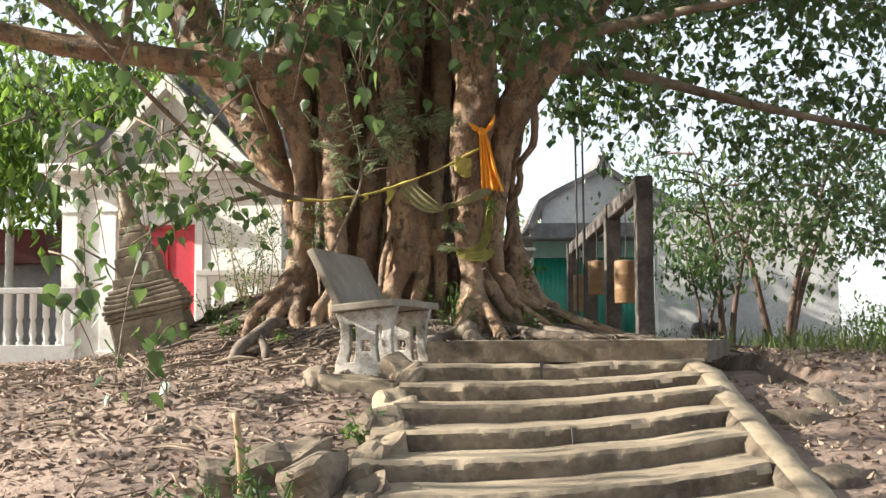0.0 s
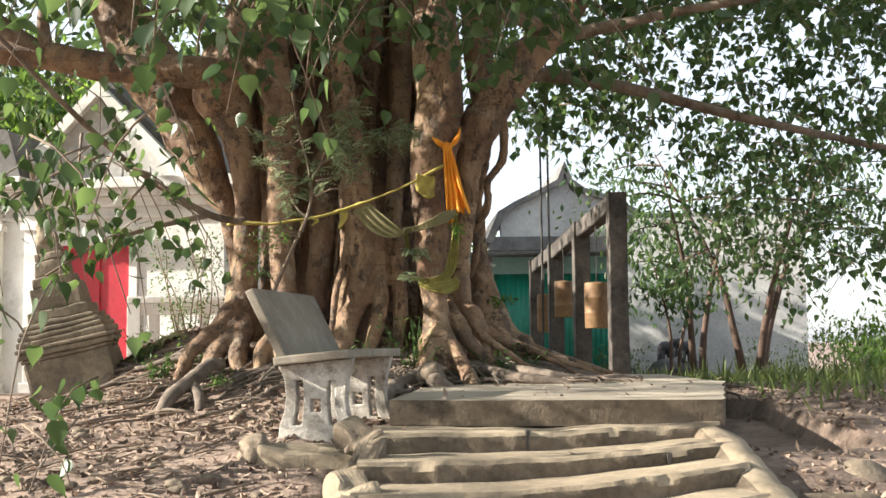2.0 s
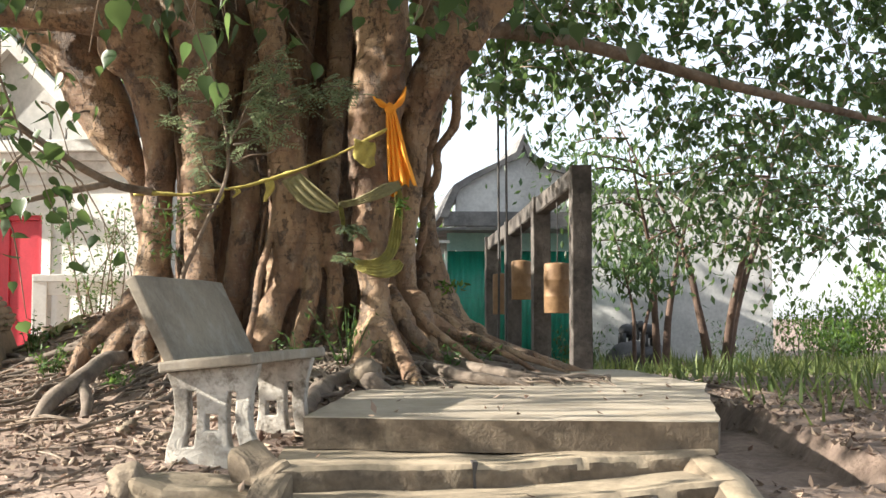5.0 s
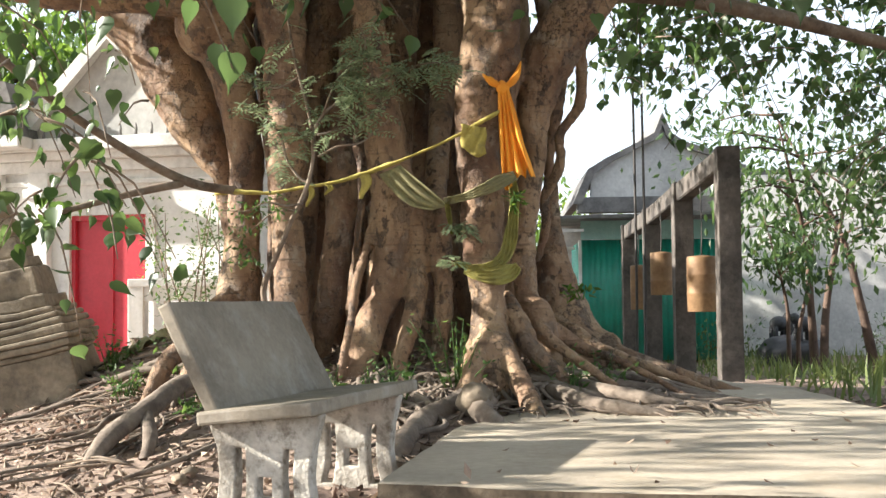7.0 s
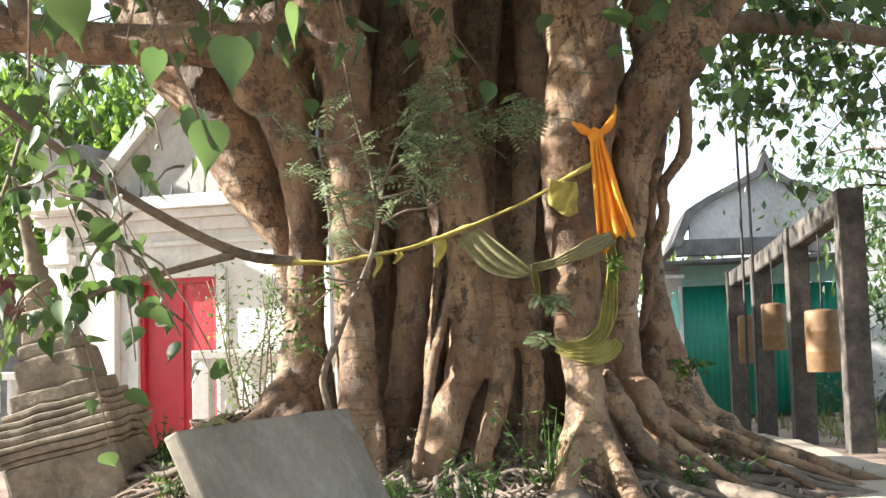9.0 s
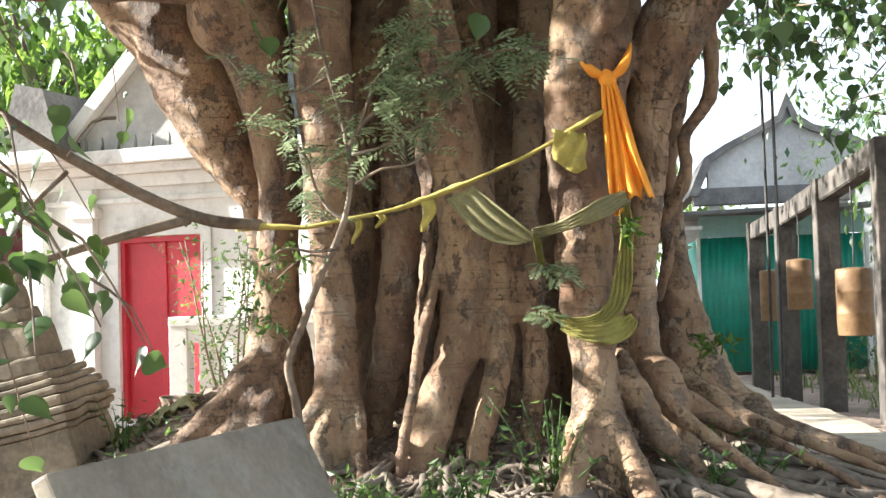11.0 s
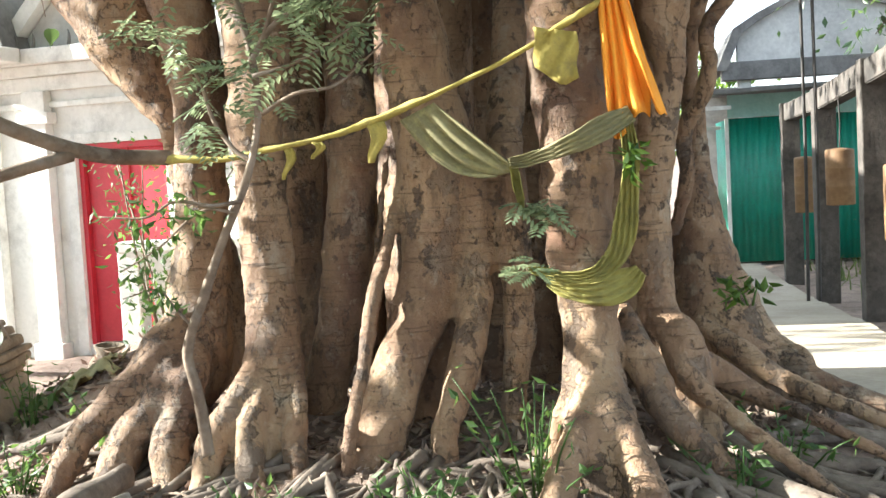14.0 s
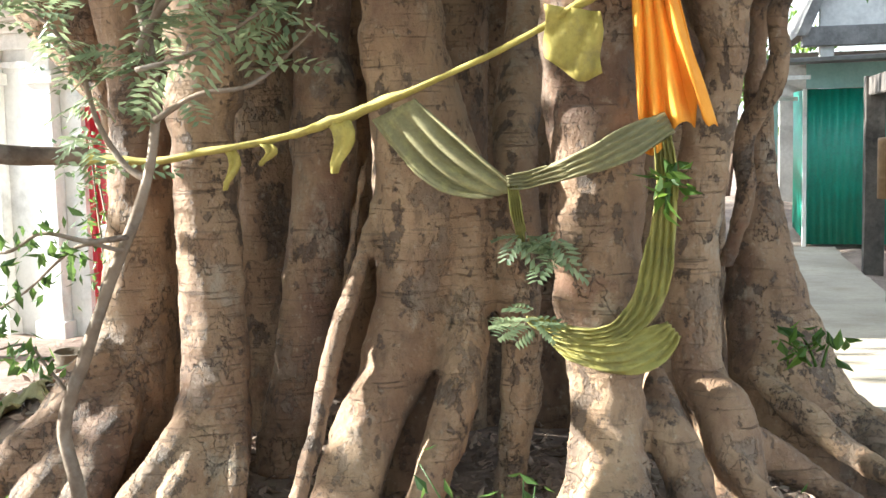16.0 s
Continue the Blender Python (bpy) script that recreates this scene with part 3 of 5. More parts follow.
column((-0.06, 12.25, 1.30, 0.080), (-0.05, 12.28, 1.87, 0.056), (-0.02, 12.30, 2.07, 0.069), (-0.02, 12.34, 2.24, 0.069), (-0.03, 12.40, 2.42, 0.077), (-0.04, 12.46, 2.59, 0.084), (-0.06, 12.55, 2.82, 0.079), (-0.08, 12.75, 3.08, 0.089), (-0.05, 13.10, 3.70, 0.100), (0.00, 13.30, 4.60, 0.120), (0.00, 13.30, 6.40, 0.140))
column((0.34, 11.70, 1.20, 0.200), (0.34, 11.72, 1.75, 0.154), (0.33, 11.86, 1.88, 0.129), (0.32, 11.96, 2.02, 0.099), (0.31, 12.02, 2.18, 0.105), (0.29, 12.06, 2.34, 0.127), (0.27, 12.08, 2.50, 0.142), (0.26, 12.10, 2.67, 0.146), (0.27, 12.12, 2.83, 0.154), (0.26, 12.15, 3.04, 0.156), (0.24, 12.18, 3.25, 0.159), (0.29, 12.20, 3.46, 0.211), (0.33, 12.24, 3.82, 0.221), (0.34, 12.28, 4.19, 0.202), (0.35, 12.34, 4.53, 0.244), (0.32, 12.50, 5.40, 0.190), (0.30, 12.70, 7.40, 0.130))
column((0.08, 11.82, 1.40, 0.040), (0.16, 11.86, 1.79, 0.033), (0.19, 11.92, 1.91, 0.030), (0.21, 11.96, 2.05, 0.029), (0.22, 12.00, 2.19, 0.033), (0.20, 12.07, 2.30, 0.036), (0.19, 12.20, 2.50, 0.013))
column((0.30, 12.15, 3.75, 0.060), (0.45, 12.08, 4.03, 0.095), (0.45, 12.08, 4.27, 0.097), (0.43, 12.10, 4.49, 0.090), (0.30, 12.20, 4.90, 0.070), (0.50, 12.10, 5.60, 0.050))
column((0.75, 12.15, 1.30, 0.120), (0.67, 12.22, 2.00, 0.106), (0.60, 12.30, 2.12, 0.086), (0.57, 12.36, 2.24, 0.085), (0.56, 12.40, 2.41, 0.092), (0.56, 12.42, 2.59, 0.090), (0.58, 12.42, 2.80, 0.090), (0.62, 12.42, 3.02, 0.083), (0.67, 12.42, 3.23, 0.071), (0.64, 12.42, 3.41, 0.110), (0.67, 12.42, 3.62, 0.145), (0.74, 12.42, 3.87, 0.193), (0.89, 12.42, 4.12, 0.197), (1.06, 12.42, 4.36, 0.197), (1.17, 12.44, 4.55, 0.188), (1.60, 12.50, 4.95, 0.130), (1.90, 12.50, 5.60, 0.100), (2.30, 12.60, 7.20, 0.060))
column((0.43, 12.24, 2.22, 0.029), (0.48, 12.08, 2.08, 0.070), (0.55, 12.00, 1.93, 0.076), (0.60, 11.90, 1.83, 0.069), (0.95, 11.75, 1.45, 0.060))
column((1.25, 13.00, 1.20, 0.360), (0.95, 13.15, 1.89, 0.216), (0.90, 13.22, 2.01, 0.211), (0.85, 13.28, 2.19, 0.189), (0.83, 13.30, 2.37, 0.156), (0.81, 13.30, 2.55, 0.122), (0.81, 13.30, 2.76, 0.078), (0.81, 13.30, 3.02, 0.062), (0.80, 13.30, 3.33, 0.044), (0.86, 13.20, 4.00, 0.100), (0.80, 13.20, 5.00, 0.160), (0.80, 13.20, 6.00, 0.160))
column((0.67, 12.95, 2.46, 0.029), (0.74, 12.90, 2.71, 0.036), (0.74, 12.86, 2.95, 0.043), (0.81, 12.82, 3.08, 0.043), (0.86, 12.80, 3.22, 0.042), (0.86, 12.80, 3.42, 0.037), (1.02, 12.80, 3.70, 0.045), (1.00, 12.80, 4.30, 0.050))
column((-0.72, 11.75, 1.40, 0.030), (-0.66, 11.80, 1.84, 0.031), (-0.63, 11.95, 2.07, 0.032), (-0.61, 12.10, 2.31, 0.037), (-0.57, 12.20, 2.49, 0.031), (-0.55, 12.33, 2.67, 0.022), (-0.54, 12.46, 2.87, 0.008))
column((-0.64, 12.30, 2.39, 0.020), (-0.61, 12.43, 2.79, 0.018), (-0.59, 12.56, 2.99, 0.006))
column((-1.55, 12.44, 2.33, 0.029), (-1.60, 12.22, 2.16, 0.074), (-1.66, 12.12, 2.02, 0.086), (-1.81, 12.02, 1.86, 0.077), (-1.92, 11.95, 1.75, 0.067), (-2.00, 11.70, 1.45, 0.050))
column((-1.53, 12.40, 2.24, 0.035), (-1.56, 12.16, 2.06, 0.075), (-1.60, 12.04, 1.88, 0.090), (-1.70, 11.92, 1.71, 0.085), (-1.75, 11.65, 1.40, 0.060))
column((-1.45, 12.34, 2.15, 0.035), (-1.46, 12.10, 1.97, 0.085), (-1.47, 11.98, 1.82, 0.086), (-1.48, 11.88, 1.69, 0.081), (-1.40, 11.65, 1.40, 0.060))
column((-1.14, 12.24, 2.14, 0.028), (-1.14, 12.00, 1.99, 0.066), (-1.21, 11.90, 1.86, 0.064), (-1.27, 11.80, 1.74, 0.063), (-1.25, 11.50, 1.40, 0.050))
column((-1.06, 12.14, 2.07, 0.028), (-1.08, 11.94, 1.91, 0.059), (-1.10, 11.82, 1.77, 0.063), (-1.00, 11.50, 1.40, 0.050))
column((-0.98, 12.16, 2.06, 0.028), (-0.94, 11.96, 1.88, 0.054), (-0.92, 11.86, 1.74, 0.053), (-0.82, 11.55, 1.40, 0.050))
column((0.58, 12.40, 2.16, 0.025), (0.65, 12.30, 2.03, 0.059), (0.82, 12.32, 1.91, 0.065), (1.01, 12.30, 1.80, 0.043), (1.25, 12.10, 1.72, 0.030), (1.75, 11.90, 1.44, 0.020))
column((0.60, 12.26, 2.10, 0.024), (0.66, 12.12, 1.98, 0.049), (0.78, 12.05, 1.85, 0.041), (0.95, 11.90, 1.72, 0.034), (1.35, 11.70, 1.44, 0.020))
column((0.77, 13.00, 2.05, 0.030), (0.93, 12.85, 1.93, 0.060), (1.13, 12.75, 1.80, 0.047), (1.34, 12.60, 1.72, 0.039), (2.05, 12.40, 1.44, 0.020))
column((1.07, 13.20, 1.95, 0.043), (1.22, 13.00, 1.82, 0.086), (1.36, 12.85, 1.72, 0.069), (2.30, 12.60, 1.42, 0.030))
column((0.30, 11.94, 1.97, 0.035), (0.25, 11.66, 1.84, 0.057), (0.23, 11.55, 1.78, 0.060), (0.12, 11.20, 1.50, 0.070), (0.05, 10.95, 1.40, 0.040))
column((0.40, 11.94, 1.93, 0.029), (0.43, 11.66, 1.80, 0.066), (0.55, 11.35, 1.55, 0.070), (0.62, 11.00, 1.45, 0.040))
column((-0.4, 14.3, 1, 0.95), (-0.4, 14.3, 2.2, 0.72), (-0.4, 14.3, 3.6, 0.66), (-0.3, 14.1, 5, 0.66), (-0.2, 13.8, 7.5, 0.5))
column((-1.15, 13.5, 1, 0.3), (-1.15, 13.5, 2.6, 0.26), (-1.1, 13.5, 4.2, 0.28), (-0.9, 13.4, 6.5, 0.2))
column((0.45, 13.6, 1, 0.3), (0.42, 13.6, 2.6, 0.26), (0.4, 13.6, 4.2, 0.28), (0.3, 13.4, 6.5, 0.2))
column((-0.55, 13.35, 1, 0.2), (-0.5, 13.35, 2.6, 0.17), (-0.45, 13.3, 4.2, 0.2), (-0.3, 13.2, 6.0, 0.2))
column((-1.22, 12.97, 1, 0.18), (-1.22, 12.97, 2.2, 0.17), (-1.25, 12.97, 3.3, 0.18), (-1.3, 12.97, 4.3, 0.22), (-1.2, 13.02, 5.8, 0.2))
trunk = mesh_object("trunk", trunk_verts, trunk_faces, BARK, True, tree)
mod = trunk.modifiers.new("fuse", "REMESH")
mod.mode, mod.voxel_size, mod.use_smooth_shade = "VOXEL", 0.018, True
mod = trunk.modifiers.new("soften", "SMOOTH")
mod.factor, mod.iterations = 0.5, 2
tex = bpy.data.textures.new("bark_lumps", "CLOUDS")
tex.noise_scale, tex.noise_depth = 0.075, 3
mod = trunk.modifiers.new("lumps", "DISPLACE")
mod.texture, mod.strength, mod.mid_level, mod.texture_coords = tex, 0.02, 0.5, "LOCAL"


def bough(pts, label=""):
    v, f = tube_arrays(pts, 12, 7, 0.18, pts[0][0])
    mesh_object("limb", v, f, BARK if label else BRANCH, True, tree, label)


bough([(-1.5, 12.4, 4.35, 0.20), (-2.0, 12.3, 4.42, 0.15), (-2.7, 12.3, 4.45, 0.14), (-3.4, 12.3, 4.58, 0.135), (-4.2, 12.3, 4.68, 0.12), (-5.5, 12.2, 5.0, 0.09)], "thick bare limb")
bough([(-3.3, 12.3, 4.55, 0.07), (-3.35, 12.2, 4.8, 0.06), (-3.3, 12.1, 5.4, 0.05), (-3.5, 12.0, 6.2, 0.04)])
bough([(-3.4, 12.3, 4.6, 0.1), (-4.0, 12.1, 5.0, 0.08), (-4.9, 12.0, 5.5, 0.06)])
bough([(0.75, 13.0, 4.4, 0.09), (1.5, 13.3, 4.62, 0.08), (2.6, 13.6, 4.5, 0.065), (4.0, 14.0, 4.25, 0.05), (6.5, 14.5, 3.85, 0.03)])
bough([(1.50, 12.5, 4.82, 0.09), (2.0, 12.3, 4.85, 0.06), (2.8, 12.0, 4.95, 0.045), (4.2, 11.8, 5.1, 0.025)])
bough([(1.45, 12.4, 4.9, 0.11), (1.15, 12.1, 4.9, 0.10), (0.7, 11.7, 4.85, 0.06), (0.2, 11.2, 5.0, 0.03)])
bough([(-0.5, 12.4, 5.0, 0.12), (-0.6, 11.4, 5.4, 0.09), (-0.5, 9.8, 5.6, 0.06), (-0.3, 8.0, 5.4, 0.03)])
bough([(0.3, 12.4, 5.2, 0.12), (0.9, 11.2, 5.6, 0.09), (1.6, 9.6, 5.8, 0.06), (2.2, 8.0, 5.7, 0.03)])
bough([(-1.3, 12.5, 5.2, 0.12), (-1.9, 11.2, 5.5, 0.09), (-2.6, 9.8, 5.5, 0.06), (-3.2, 8.2, 5.2, 0.03)])
bough([(-2.6, 12.9, 5.1, 0.14), (-3.8, 13.8, 6.0, 0.1), (-5.2, 14.6, 6.8, 0.06)])
bough([(0.8, 13.2, 5.6, 0.14), (2.4, 14.8, 6.4, 0.1), (4.4, 16.6, 6.8, 0.06)])
bough([(2.0, 12.5, 5.8, 0.1), (3.6, 12.6, 6.4, 0.08), (5.6, 12.4, 6.6, 0.05)])

# the low thin branch that the yellow cloth is tied to, and its twigs
LOW = [[(-1.46, 12.05, 2.95, 0.034), (-1.75, 11.75, 3.0, 0.032), (-2.2, 11.3, 3.28, 0.028), (-2.6, 10.8, 3.65, 0.025), (-3.0, 10.3, 4.1, 0.02), (-3.4, 9.8, 4.6, 0.016)]]
TWIGS = [[(-1.75, 11.75, 2.98, 0.03), (-2.1, 11.4, 2.85, 0.022), (-2.5, 11.1, 2.68, 0.016), (-2.9, 10.9, 2.4, 0.01)],
         [(-2.2, 11.3, 3.2, 0.014), (-2.3, 11.1, 3.0, 0.01), (-2.35, 10.9, 2.75, 0.006)],
         [(-2.6, 10.8, 3.55, 0.014), (-2.55, 10.5, 3.2, 0.01), (-2.6, 10.2, 2.7, 0.006)],
         [(-2.45, 10.95, 3.4, 0.014), (-2.9, 10.9, 3.2, 0.01), (-3.4, 10.7, 2.8, 0.006)]]
for pts in LOW + TWIGS:
    v, f = tube_arrays(pts, 7, 6, 0.15, pts[0][1])
    mesh_object("branch", v, f, BRANCH, True, tree)

# crown: leaves hung along drooping twigs


def sprays(count, lo, hi, length=0.7, per=16, droop=0.8, keep=None):
    """Leaf places along drooping twigs scattered in a box; also the twigs."""
    leaves, twigs = [], []
    lo, hi = np.array(lo), np.array(hi)
    while count > 0:
        p = lo + (hi - lo) * rng.random(3)
        if keep and not keep(p):
            continue
        count -= 1
        a = rng.uniform(0, 2 * math.pi)
        n = max(3, int(per * rng.uniform(0.5, 1.3)))
        s = np.linspace(0, 1, n)[:, None] * length * rng.uniform(0.5, 1.3)
        d = np.array([math.cos(a), math.sin(a), 0.15])
        path = p + s * d - np.array([0, 0, droop]) * s ** 2 / length
        leaves.append(path + rng.normal(0, 0.055, path.shape))
        twigs.append([(*path[0], 0.008), (*path[n // 2], 0.006), (*path[-1], 0.003)])
    return np.vstack(leaves), twigs


def clumps(count, lo, hi, radius=0.6, per=60, keep=None):
    out = []
    lo, hi = np.array(lo), np.array(hi)
    while count > 0:
        p = lo + (hi - lo) * rng.random(3)
        if keep and not keep(p):
            continue
        count -= 1
        n = int(per * rng.uniform(0.4, 1.4))
        out.append(p + rng.normal(0, radius * 0.5, (n, 3)) * (1, 1, 0.75))
    return np.vstack(out)


CROWN = [
    # fringe hanging in front of the trunk
    (sprays(135, (-1.8, 8.2, 4.2), (1.2, 10.8, 5.2), 0.8, 15, 0.9), 0.12),
    (sprays(40, (-1.7, 6.5, 3.65), (0.3, 7.6, 4.3), 0.6, 10, 1.0), 0.12),
    (sprays(50, (-4.8, 12.6, 4.7), (-1.8, 14.4, 6.2), 0.8, 16), 0.11),
    (sprays(4, (-1.2, 6.1, 2.8), (-0.8, 6.35, 3.3), 0.3, 6, 1.3), 0.12),
    (sprays(5, (-1.2, 6.6, 3.6), (-0.75, 7.0, 3.95), 0.35, 7, 1.2), 0.11),
    (sprays(9, (-3.7, 11.2, 3.2), (-2.6, 12.1, 4.2), 0.45, 8, 1.1), 0.095),
    # loose sprays hanging low on the hall's side
    (sprays(18, (-2.9, 7.4, 1.3), (-1.8, 8.4, 3.2), 0.5, 8, 1.4), 0.125),
    (sprays(14, (-3.6, 9.4, 2.3), (-2.4, 10.8, 3.9), 0.5, 8, 1.2), 0.11),
    (sprays(18, (-2.3, 9.5, 2.6), (-1.6, 10.8, 3.8), 0.4, 6, 1.2), 0.115),
]
CROWN += [
    (sprays(105, (4.5, 13.0, 4.6), (9.5, 19.0, 7.5), 0.9, 22), 0.115),
    # over the footpath, against the sky
    (sprays(330, (1.3, 12.8, 4.0), (8.5, 19.5, 7.4), 0.9, 22, keep=lambda p: p[2] > 3.9 + 0.13 * (p[1] - 12.8)), 0.115),
    (sprays(40, (1.8, 10.8, 5.0), (5.5, 13.0, 6.4), 0.9, 18), 0.115),
    (sprays(125, (4.2, 15.0, 2.9), (7.5, 20.0, 4.8), 0.8, 18, keep=lambda p: p[0] > 0.27 * p[1] - 0.3), 0.11),
]
for (pts, twigs), size in CROWN:
    ob = leaf_mesh("crown", pts, LEAF, tree, HEART_FINE, HEART_FINE_F, hang=0.72, size=size, rng=rng)
    ob["kind"] = "stuff"
    ob.data.polygons.foreach_set("use_smooth", [True] * len(ob.data.polygons))
    ob = tubes("twig", twigs, BRANCH, tree, sides=4, per=2, lump=0)
    ob["kind"] = "stuff"
# overhead crown; the smaller batches are added clumps that block the sun
roof = np.vstack([
    clumps(600, (-6.8, 2.0, 6.0), (8.5, 22.0, 9.5), 1.1, 60, keep=lambda p: ((p[0] - 0.7) / 7.6) ** 2 + ((p[1] - 12) / 9.8) ** 2 < 1),
    # unseen clumps, added to dapple the stairs and landing
    clumps(78, (-11.0, 0.0, 4.6), (-6.6, 13.0, 8.0), 0.9, 42),
    # added to throw leaf shadow on the footpath
    clumps(26, (-8.5, 11.0, 5.6), (-4.5, 17.0, 7.6), 0.8, 45),
    # three unseen batches, added to shade the upper trunk
    clumps(18, (-5.2, 9.2, 5.1), (-2.8, 11.6, 6.6), 0.7, 50),
    clumps(12, (-5.4, 9.6, 5.7), (-3.4, 11.0, 6.8), 0.7, 55),
    clumps(10, (-5.4, 9.6, 5.7), (-3.4, 11.0, 6.8), 0.7, 40)])
leaf_mesh("crown", roof, LEAF, tree, hang=0.5, size=0.16, rng=rng)["kind"] = "stuff"

# leaves on the low branch and its twigs
low_leaves = []
for pts in TWIGS:
    q = curve_points(pts, 6)[6:, :3]
    low_leaves.append(np.repeat(q, 2, 0) + rng.normal(0, 0.06, (2 * len(q), 3)))
low_leaves = np.vstack(low_leaves)
one = bpy.data.meshes.new("leaf")
one.from_pydata([tuple(v) for v in HEART_FINE], [], HEART_FINE_F)
one.polygons.foreach_set("use_smooth", [True] * len(one.polygons))
one.materials.append(LEAF_ONE)
for q in low_leaves:
    leaf = new("leaf", one)
    leaf.parent = tree
    leaf.matrix_local = pose(*q, rng.uniform(-125, -55), rng.uniform(-25, 25), rng.uniform(0, 360)) @ Matrix.Scale(rng.uniform(0.08, 0.14), 4)

# roots creeping over the mound
ROOT_ROWS = []
for j in range(75):
    a = radians(rng.uniform(188, 345))
    r0 = rng.uniform(0.95, 1.25)
    cx, cy = -0.35 + 1.35 * r0 * math.cos(a), 12.75 + 0.95 * r0 * math.sin(a)
    n, pts = rng.integers(5, 11), []
    d, thick = a + rng.normal(0, 0.25), rng.uniform(0.008, 0.036)
    for i in range(n):
        pts.append((cx, cy, soil_z(cx, cy) + thick * (0.5 if i < n - 1 else -0.9) + 0.03 * rng.random(), thick * (1 - 0.75 * i / n)))
        d += rng.normal(0, 0.38)
        cx += 0.30 * math.cos(d)
        cy += 0.30 * math.sin(d)
        if 0.1 < cx < 2.7 and cy < 10.9:
            break
    if len(pts) > 3:
        ROOT_ROWS.append(pts)
for j in range(95):
    cx, cy = rng.uniform(-0.3, 1.7), rng.uniform(11.4, 12.3)
    d, thick, pts = radians(rng.uniform(225, 335)), rng.uniform(0.006, 0.022), []
    n = rng.integers(6, 12)
    for i in range(n):
        base = max(soil_z(cx, cy), 1.49 if cx > 0.3 and cy < 11.6 else 0.0)
        pts.append((cx, cy, base + thick * (0.4 if 0 < i < n - 1 else -1.5) + 0.03 * rng.random(), thick * (1 - 0.8 * i / n)))
        d += rng.normal(0, 0.5)
        cx, cy = cx + 0.13 * math.cos(d), cy + 0.13 * math.sin(d)
        if cy < 10.75 or cx > 2.1:
            break
    if len(pts) > 3:
        pts[-1] = (*pts[-1][:2], pts[-1][2] - 0.04, 0.003)
        ROOT_ROWS.append(pts)
ROOT_ROWS += [
    [(-1.60, 11.7, 1.66, 0.055), (-1.62, 11.2, 1.66, 0.06), (-1.68, 10.8, 1.56, 0.06), (-1.80, 10.4, 1.42, 0.055), (-1.82, 10.1, 1.28, 0.045), (-1.78, 9.9, 1.16, 0.03)],
    [(-1.70, 10.75, 1.54, 0.045), (-1.58, 10.45, 1.42, 0.042), (-1.54, 10.2, 1.30, 0.036), (-1.48, 10.0, 1.18, 0.03)],
    [(0.25, 11.4, 1.58, 0.07), (0.0, 11.0, 1.50, 0.07), (-0.12, 10.5, 1.44, 0.07), (-0.18, 10.0, 1.38, 0.07), (-0.25, 9.6, 1.26, 0.05)],
    [(0.3, 11.2, 1.54, 0.06), (0.25, 10.9, 1.53, 0.07), (0.35, 10.6, 1.46, 0.05)],
    [(0.7, 11.6, 1.58, 0.05), (0.9, 11.2, 1.54, 0.05), (1.15, 10.95, 1.51, 0.04), (1.4, 10.9, 1.47, 0.025)],
    [(0.9, 11.8, 1.6, 0.045), (1.2, 11.5, 1.55, 0.045), (1.6, 11.2, 1.48, 0.03)],
]
for pts in ROOT_ROWS:
    v, f = tube_arrays(pts, 8, 5, 0.3, pts[0][0] * 7)
    mesh_object("root", v, f, ROOT, True, tree)

# ---- bench ----
bench = thing("concrete_bench", pose(-0.57, 8.38, 0, 0, 0, -14), "grey concrete bench with reclining back and whitewashed flaking legs", "bench")
BZ = 1.27
bm = bmesh.new()
box(bm, (0, 0.0, 0), (0.48, 1.30, 0.055), 0.012, m=pose(-0.24, 0, BZ + 0.42, 0, -5.5, 0), rough=0.006, cuts=3)
part("seat", bm, BENCH, bench)
bm = bmesh.new()
tilt = Matrix.Translation((-0.20, 0.0, BZ + 0.455)) @ pose(0, 0, 0, 0, -27, 0)
box(bm, (-0.028, 0.06, -0.02), (0.028, 1.27, 0.485), 0.010, m=tilt, rough=0.005, cuts=3)
part("backrest", bm, BENCH, bench)


def bench_leg(y):
    """A cast end panel that widens to the foot, with two slots and a round hole right through."""
    bm = bmesh.new()
    zs = [BZ - 0.12, BZ + 0.06, BZ + 0.14, BZ + 0.22, BZ + 0.33, BZ + 0.42]
    half = [0.25, 0.23, 0.20, 0.19, 0.20, 0.235]
    cols = [-1.0, -0.62, -0.40, -0.16, 0.16, 0.40, 0.62, 1.0]
    grid = {}
    for i, (z, h) in enumerate(zip(zs, half)):
        for j, c in enumerate(cols):
            for s, d in enumerate((-0.035, 0.035)):
                grid[i, j, s] = bm.verts.new((c * h, y + d, z + (0.022 * (c + 1) if i == 5 else 0.0)))
    open_cells = {(1, 1), (2, 1), (3, 1), (2, 3), (1, 5), (2, 5), (3, 5)}
    full = [(i, j) for i in range(5) for j in range(7) if (i, j) not in open_cells]
    for i, j in full:
        for s in (0, 1):
            q = [grid[i, j, s], grid[i, j + 1, s], grid[i + 1, j + 1, s], grid[i + 1, j, s]]
            bm.faces.new(q if s == 0 else q[::-1])
    for i in range(5):
        for j in range(7):
            here = (i, j) in full
            for di, dj, a, b in ((-1, 0, (i, j), (i, j + 1)), (1, 0, (i + 1, j + 1), (i + 1, j)), (0, -1, (i + 1, j), (i, j)), (0, 1, (i, j + 1), (i + 1, j + 1))):
                if here and (i + di, j + dj) not in full:
                    bm.faces.new((grid[a + (1,)], grid[b + (1,)], grid[b + (0,)], grid[a + (0,)]))
    return bm


